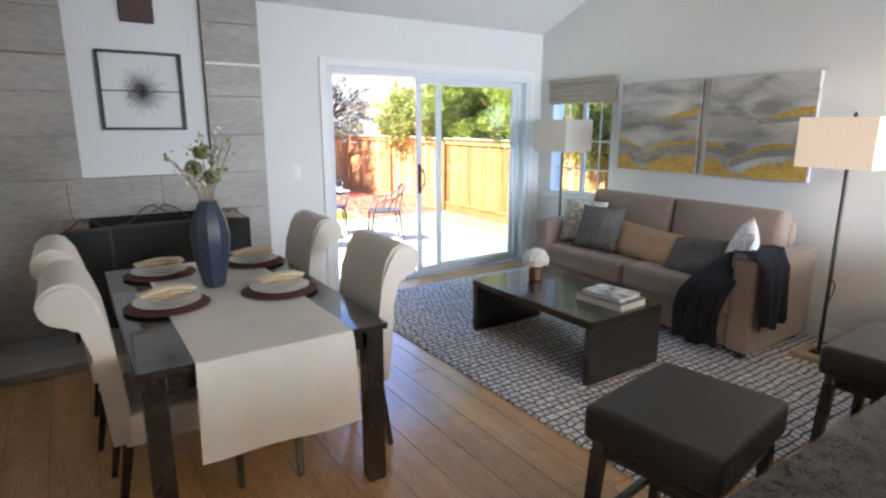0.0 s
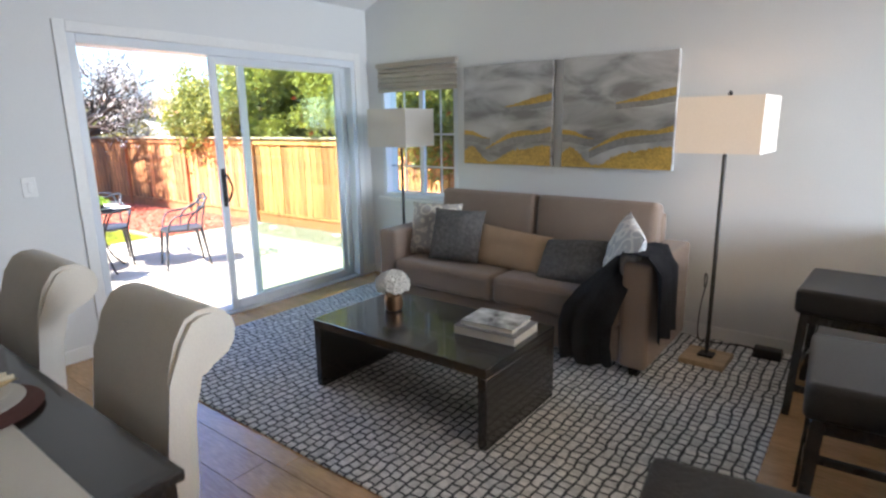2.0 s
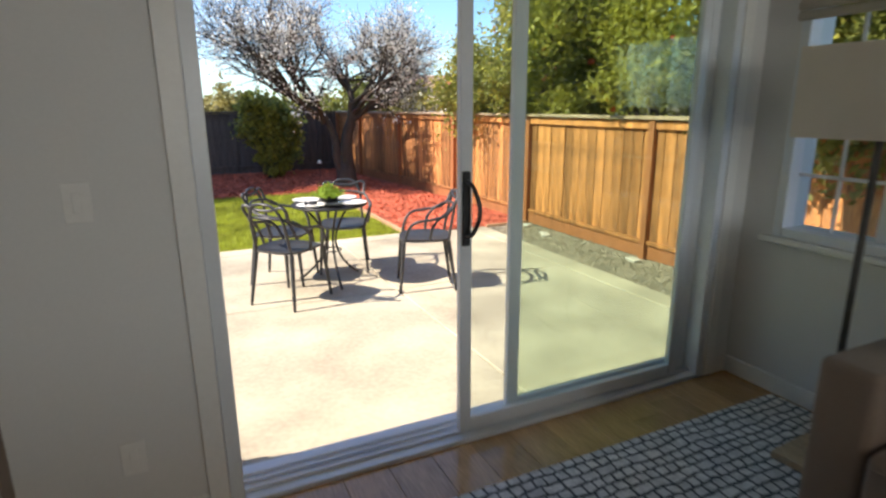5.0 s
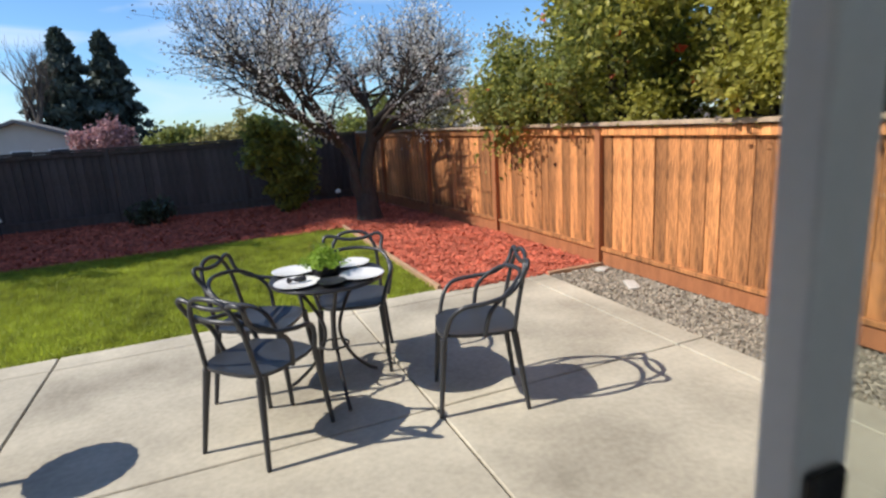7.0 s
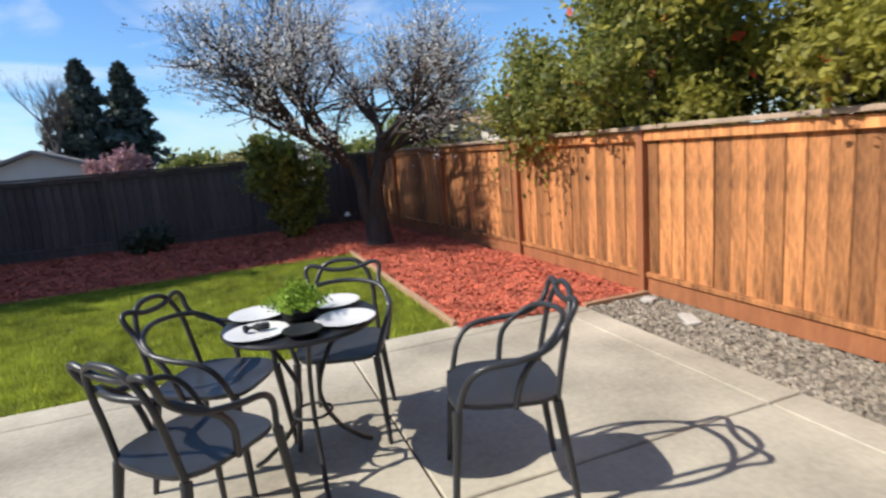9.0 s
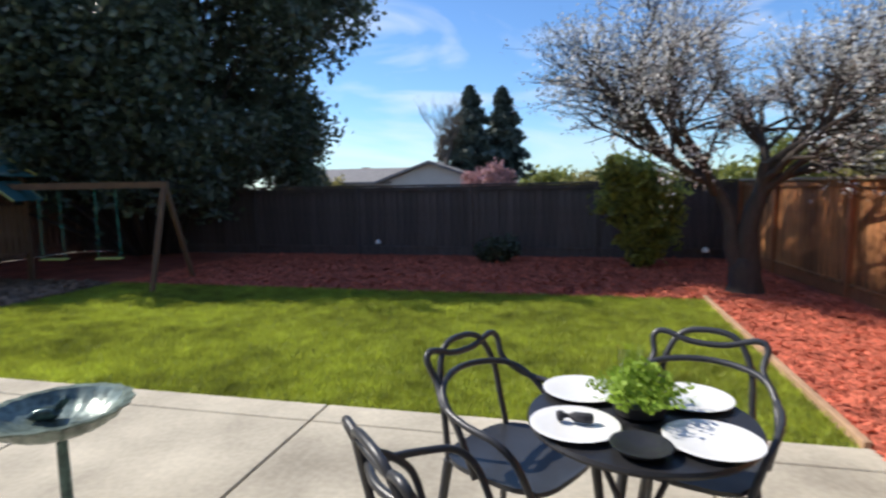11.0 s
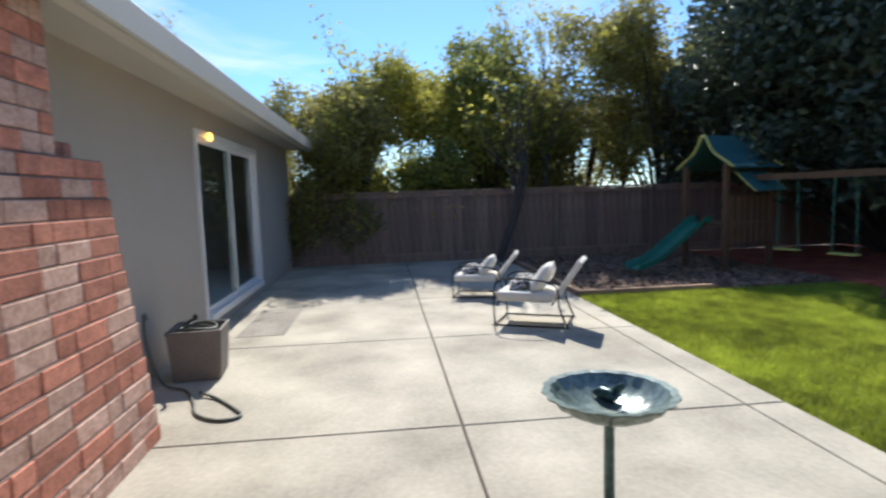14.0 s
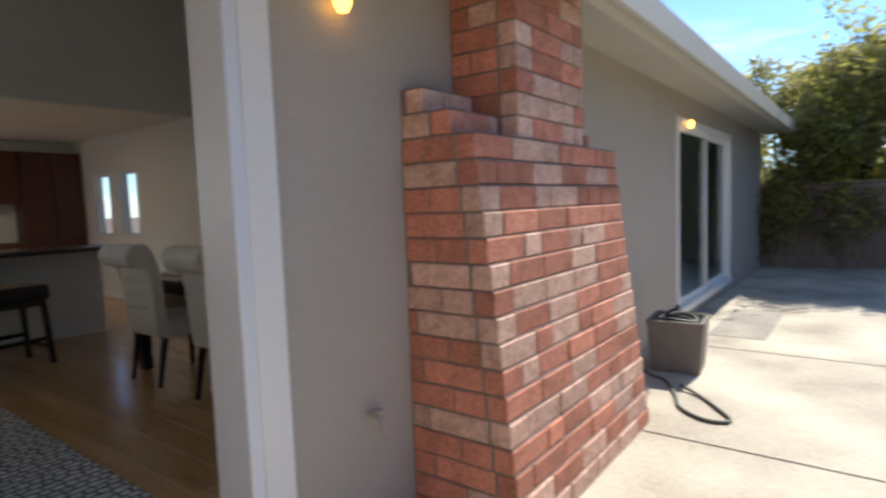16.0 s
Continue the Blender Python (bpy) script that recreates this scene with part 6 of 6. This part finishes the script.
for k in range(17000):
    c, d, _ = tips[rnd.randrange(len(tips))]
    add_leaf(verts, faces, c + Vector((rnd.gauss(0, 0.05), rnd.gauss(0, 0.05), rnd.gauss(0, 0.05))), 0.03, rnd, long=1.3)
leaf_object("blossom", verts, faces, BLOSSOM, ft, "scattered white blossom")
# citrus shrub
bush("bright yellow-green citrus shrub in the mulch", 5.4, 16.2, 6, [(0.1, 0, 0.3, 0.3), (0.3, 0, 0.55, 0.34), (-0.05, 0, 0.6, 0.3), (0.15, 0, 0.95, 0.42), (-0.3, 0.05, 1.15, 0.4), (0.35, 0, 1.3, 0.34), (0.0, 0, 1.55, 0.36), (-0.35, 0, 1.6, 0.26), (0.5, 0, 0.95, 0.26)], 3600, 0.08, LEAF_LIME, name="citrus_shrub", extra=((LEAF_MID, 0.6, 0.075),))
bush("low green shrub by the shaded fence", 3.0, 16.5, 7, [(0, 0, 0.2, 0.25), (0.2, 0, 0.25, 0.22), (-0.25, 0, 0.2, 0.2)], 900, 0.06, LEAF_DARK, name="shrub")
# big evergreen behind the back fence
rnd0 = random.Random(40)
blobs = []
for k in range(165):
    h = rnd0.uniform(0.0, 1)
    r = 4.6 * (1 - 0.42 * max(0, h - 0.35))
    a = rnd0.uniform(0, 6.283)
    rr = r * math.sqrt(rnd0.random())
    blobs.append((math.cos(a) * rr, math.sin(a) * rr * 0.85, 1.6 + h * 8.8, rnd0.uniform(0.65, 1.15)))
bush("huge dark evergreen tree behind the back fence", -5.2, 17.3, 41, blobs, 250000, 0.098, LEAF_DARK, name="evergreen_tree", category="tree")
# trees past the west fence
for k, (x, y, h, seed, m_) in enumerate(((-8.6, 5.4, 3.4, 51, LEAF_OLIVE), (-9.2, 7.6, 4.2, 52, LEAF_LIME), (-8.9, 9.6, 5.0, 53, LEAF_MID), (-9.4, 11.8, 5.6, 54, LEAF_OLIVE), (-8.8, 14.0, 5.6, 55, LEAF_OLIVE), (-11.5, 3.0, 4.2, 56, LEAF_OLIVE))):
    rr = random.Random(seed)
    bl = [(rr.uniform(-1.3, 1.3), rr.uniform(-1.4, 1.4), 0.9 + rr.random() * (h - 1.0), rr.uniform(0.5, 0.85)) for _ in range(19)]
    bush("tall leafy hedge tree with yellowing leaves past the fence", x, y, seed, bl, 26000, 0.062, m_, name="hedge_tree", category="tree", extra=((LEAF_LIME, 0.35, 0.06),))
for x, y, h, seed in ((-8.3, 6.4, 5.2, 61), (-8.1, 10.6, 5.6, 62), (-9.6, 12.9, 6.5, 63), (-12, 1.5, 6.5, 64), (-6.7, 9.3, 5.6, 66)):
    tree("tall bare deciduous tree with fine twigs", x, y, seed, h, 0.09, (0, 0), 4, 700, 0.07, LEAF_LIME, 0.12, 0.5, 0.25, 3, name="bare_tree", crown_name="last_leaves")
# trees past the east fence
for k, (x, y, h, seed, m_) in enumerate(((9.0, 6.2, 4.0, 71, LEAF_MID), (9.3, 8.3, 4.4, 72, LEAF_LIME), (9.0, 10.4, 3.8, 73, LEAF_MID), (9.6, 4.2, 4.2, 74, LEAF_OLIVE), (10.6, 13.0, 3.2, 75, LEAF_OLIVE))):
    rr = random.Random(seed)
    bl = [(rr.uniform(-1.2, 1.1), rr.uniform(-1.3, 1.3), 1.5 + rr.random() * (h - 1.5), rr.uniform(0.45, 0.8)) for _ in range(16)] + [(-1.3 - 0.1 * q, rr.uniform(-1, 1), rr.uniform(1.45, 2.0), 0.28) for q in range(4)]
    bush("leafy green tree leaning over the sunlit fence", x, y, seed, bl, 30000, 0.048, m_, name="garden_tree", category="tree", extra=((RED_FLOWER, 0.003, 0.07), (LEAF_LIME, 0.35, 0.045)))
# distance beyond the back fence
def conifer(x, y, h, seed):
    rnd = random.Random(seed)
    t = thing("conifer", "dark tall conifer far beyond the fence", "tree", pose(x, y, G))
    part("trunk", tube([(0, 0, -0.05), (0, 0, h * 0.5), (0, 0, h)], [0.3, 0.18, 0.02], 8), BARK_DARK, t)
    verts, faces = leaf_arrays()
    for k in range(5500):
        u = rnd.random() ** 0.8
        zc = h * (0.12 + 0.88 * u)
        lay = 0.4 + 0.6 * abs(math.sin(u * 19 + rnd.uniform(-0.3, 0.3)))
        r = h * 0.36 * (1.08 - u) * lay * math.sqrt(rnd.uniform(0.1, 1))
        a = rnd.uniform(0, 6.283)
        add_leaf(verts, faces, Vector((math.cos(a) * r * (1 + 0.4 * math.sin(a * 3 + seed + u * 9)), math.sin(a) * r, zc - r * 0.25)), 0.28, rnd, long=2.2)
    leaf_object("foliage", verts, faces, NEEDLE, t, "")


conifer(-2.8, 44, 7.9, 81)
conifer(-0.9, 46, 8.0, 82)
tree("tall bare tree far beyond the fence", -4.6, 42, 83, 8.6, 0.22, (0, 0), 4, 0, 0.1, None, 0.1, 0.45, 0.25, 4, name="bare_tree")
bush("pink blossoming tree far beyond the fence", -0.6, 38, 84, [(0, 0, 1.5, 0.8), (0.8, 0, 1.7, 0.7), (-0.8, 0, 1.6, 0.65), (0.3, 0, 2.2, 0.6)], 2600, 0.12, PINK, name="pink_tree", category="tree")
for k, (x, y, s) in enumerate(((3.0, 36, 1.2), (6.0, 34, 1.4), (9.0, 33, 1.2), (-12, 40, 1.3), (12, 30, 1.6), (15.5, 27, 1.8))):
    bush("round green shrub far beyond the fence", x, y, 90 + k, [(0, 0, s, s * 0.8), (s, 0, s * 0.9, s * 0.7), (-s, 0, s * 0.8, s * 0.7)], 2600, 0.18, (LEAF_MID, LEAF_OLIVE)[k % 2], name="shrub")

HOUSE_WALL = mat("pale_siding", (0.55, 0.52, 0.46), 0.8, 0.08, 1, 30, 0.2)
ROOF_GREY = mat("grey_shingle", (0.20, 0.19, 0.185), 0.9, 0.2, 3, 25, 0.5)
ROOF_TAN = mat("tan_tile_roof", (0.42, 0.27, 0.19), 0.9, 0.2, 3, 25, 0.5)
DARK_GLASS = mat("dark_window", (0.03, 0.035, 0.04), 0.1, 0.1, 2, 20, 0.0)


def far_house(x, y, w, d, h, ridge, turn, roof_mat, label):
    t = thing("house", label, "house", pose(x, y, G, 0, 0, turn))
    part("wall", box(-w / 2, w / 2, -d / 2, d / 2, -0.1, h), HOUSE_WALL, t, smooth=None)
    bm = prism_into(bmesh.new(), [(-w / 2 - 0.5, h - 0.1), (0, h + ridge), (w / 2 + 0.5, h - 0.1), (w / 2 + 0.5, h + 0.05), (0, h + ridge + 0.16), (-w / 2 - 0.5, h + 0.05)], 1, -d / 2 - 0.4, d / 2 + 0.4)
    part("roof", bm, roof_mat, t, smooth=None)
    part("gable", prism_into(bmesh.new(), [(-w / 2, h), (w / 2, h), (0, h + ridge - 0.02)], 1, -d / 2 + 0.01, d / 2 - 0.01), HOUSE_WALL, t, smooth=None)
    for k in (-1, 0, 1):
        wd = part("window", box(k * w * 0.28 - 0.5, k * w * 0.28 + 0.5, -d / 2 - 0.04, -d / 2 - 0.002, h * 0.45, h * 0.82, 0.01), TRIM, t)
        part("pane", box(k * w * 0.28 - 0.43, k * w * 0.28 + 0.43, -d / 2 - 0.05, -d / 2 - 0.041, h * 0.48, h * 0.79), DARK_GLASS, wd, smooth=None)
    part("chimney", box(w * 0.2, w * 0.2 + 0.5, -0.3, 0.3, h, h + ridge + 0.3), BRICK, t, smooth=None)
    return t


far_house(-4.6, 44, 6, 8, 1.7, 1.1, 0, ROOF_GREY, "low grey-roofed house far beyond the back fence")
far_house(-11.5, 45, 9, 8, 1.7, 0.9, 90, ROOF_GREY, "low grey-roofed house among far trees")
far_house(18.5, 30, 12, 9, 2.0, 0.9, 90, ROOF_TAN, "pale house with tan tiled roof past the fence")
far_house(15.0, 8.0, 6, 7, 2.3, 0.9, 90, ROOF_TAN, "pale neighbouring house behind the garden trees")

PALE_STONE = mat("pale_flat_stone", (0.55, 0.52, 0.47), 0.85, 0.15, 6, 50, 0.4)
for x, y, w, d, turn in ((7.5, 8.62, 0.13, 0.05, 62), (7.62, 7.22, 0.09, 0.05, 80), (7.62, 9.2, 0.06, 0.05, 30)):
    bm = box(-w, w, -d, d, 0, 0.03, 0.01, 2)
    for v in bm.verts:
        v.co += noise.noise_vector(v.co * 9 + Vector((x, y, 0))) * 0.014
    single("flat_stone", bm, PALE_STONE, "pale flat stone lying on the gravel", "stone", pose(x, y, G - 0.01, 0, 0, turn), group="stones by the fence")

# path lights and a stake in the mulch
for x, y in ((6.38, 15.7), (0.6, 16.6)):
    pl = thing("garden_light", "small white solar stake light in the mulch", "garden light", pose(x, y, G))
    part("stake", tube([(0, 0, -0.03), (0, 0, 0.32)], 0.008, 6), BLACK_METAL, pl)
    part("cap", lathe([(0.05, 0.32), (0.055, 0.34), (0.03, 0.39), (0.004, 0.4)], 12), WHITE_CHINA, pl)

# ---- ground cover ----
def scatter_blades(name, x0, x1, y0, y1, z, count, material, label, category, seed, hgt=(0.03, 0.07)):
    rs = np.random.RandomState(seed)
    x, y = rs.uniform(x0, x1, count), rs.uniform(y0, y1, count)
    a, w, h = rs.uniform(0, 6.283, count), rs.uniform(0.003, 0.006, count), rs.uniform(*hgt, count)
    lx, ly = rs.normal(0, 0.025, count), rs.normal(0, 0.025, count)
    v = np.empty((count, 3, 3))
    v[:, 0] = np.stack([x - w * np.cos(a), y - w * np.sin(a), np.full(count, z)], 1)
    v[:, 1] = np.stack([x + w * np.cos(a), y + w * np.sin(a), np.full(count, z)], 1)
    v[:, 2] = np.stack([x + lx, y + ly, z + h], 1)
    me = bpy.data.meshes.new(name)
    me.from_pydata(v.reshape(-1, 3).tolist(), [], np.arange(count * 3).reshape(-1, 3).tolist())
    me.materials.append(material)
    return tagged(new(name, me), label, category, kind="stuff")


GRASS = mat("grass_blade", (0.43, 0.49, 0.06), 0.6, 0.35, 0.8, 5, 0.0, tint=(0.25, 0.30, 0.04), trans=0.45, island=0.3)
scatter_blades("grass", -2.64, EDGE_X - 0.01, PATIO_N + 0.0, 13.5, G - 0.03, 230000, GRASS, "bright green mown lawn grass", "grass", 1)


def scatter_lumps(name, areas, z, count, size, flat, material, label, category, seed, long=1.0):
    """Chips or stones: little uneven blocks lying about."""
    rs = np.random.RandomState(seed)
    base = np.array([(-1, -1, -1), (1, -1, -1), (1, 1, -1), (-1, 1, -1), (-0.7, -0.7, 1), (0.7, -0.7, 1), (0.7, 0.7, 1), (-0.7, 0.7, 1)], float)
    quads = np.array([(3, 2, 1, 0), (4, 5, 6, 7), (0, 1, 5, 4), (1, 2, 6, 5), (2, 3, 7, 6), (3, 0, 4, 7)])
    area = np.array([(b - a) * (d - c) for a, b, c, d in areas])
    pick = rs.choice(len(areas), count, p=area / area.sum())
    rect = np.array(areas)[pick]
    x = rs.uniform(rect[:, 0], rect[:, 1])
    y = rs.uniform(rect[:, 2], rect[:, 3])
    s = rs.uniform(0.5, 1.4, count) * size / 2
    a, tl = rs.uniform(0, 6.283, count), rs.normal(0, 0.35, (count, 2))
    p = base[None] * rs.uniform(0.7, 1.3, (count, 8, 3)) * s[:, None, None]
    p[:, :, 0] *= long
    p[:, :, 2] *= flat
    p[:, :, 2] += p[:, :, 0] * tl[:, :1] + p[:, :, 1] * tl[:, 1:]
    px = p[:, :, 0] * np.cos(a)[:, None] - p[:, :, 1] * np.sin(a)[:, None] + x[:, None]
    py = p[:, :, 0] * np.sin(a)[:, None] + p[:, :, 1] * np.cos(a)[:, None] + y[:, None]
    pz = p[:, :, 2] + z + rs.uniform(0, 0.02, count)[:, None]
    me = bpy.data.meshes.new(name)
    me.from_pydata(np.stack([px, py, pz], 2).reshape(-1, 3).tolist(), [], (quads[None] + 8 * np.arange(count)[:, None, None]).reshape(-1, 4).tolist())
    me.materials.append(material)
    return tagged(new(name, me), label, category, kind="stuff")


CHIP = mat("red_mulch_chip", (0.55, 0.14, 0.08), 0.9, 0.3, 5, 60, 0.3, tint=(0.40, 0.085, 0.045), island=0.35)
STONE = mat("gravel_stone", (0.29, 0.25, 0.195), 0.85, 0.2, 5, 60, 0.3, island=0.5)
BARKCHIP = mat("brown_bark_chip", (0.22, 0.14, 0.09), 0.9, 0.35, 5, 60, 0.3, island=0.45)
scatter_lumps("mulch_chips", [(EDGE_X + 0.05, 7.3, 9.4, 17.3), (EDGE_X + 0.05, 7.74, 9.4, 12.0), (7.3, 7.6, 12.0, 14.0)], G - 0.004, 34000, 0.024, 0.28, CHIP, "red shredded bark mulch chips", "mulch", 2, 2.4)
scatter_lumps("mulch_chips_back", [(-2.65, EDGE_X, 13.5, 17.3)], G - 0.004, 12000, 0.03, 0.3, CHIP, "red bark mulch in the shaded back bed", "mulch", 3, 2.2)
scatter_lumps("gravel", [(PATIO_E + 0.01, 7.78, 4.2, 9.33)], G - 0.025, 19000, 0.024, 0.6, STONE, "grey crushed gravel along the fence", "gravel", 4)
scatter_lumps("bark_chips", [(-7.2, -2.75, PATIO_N + 0.12, 13.45)], G, 6000, 0.05, 0.35, BARKCHIP, "brown bark chips under the play set", "bark", 5, 1.8)
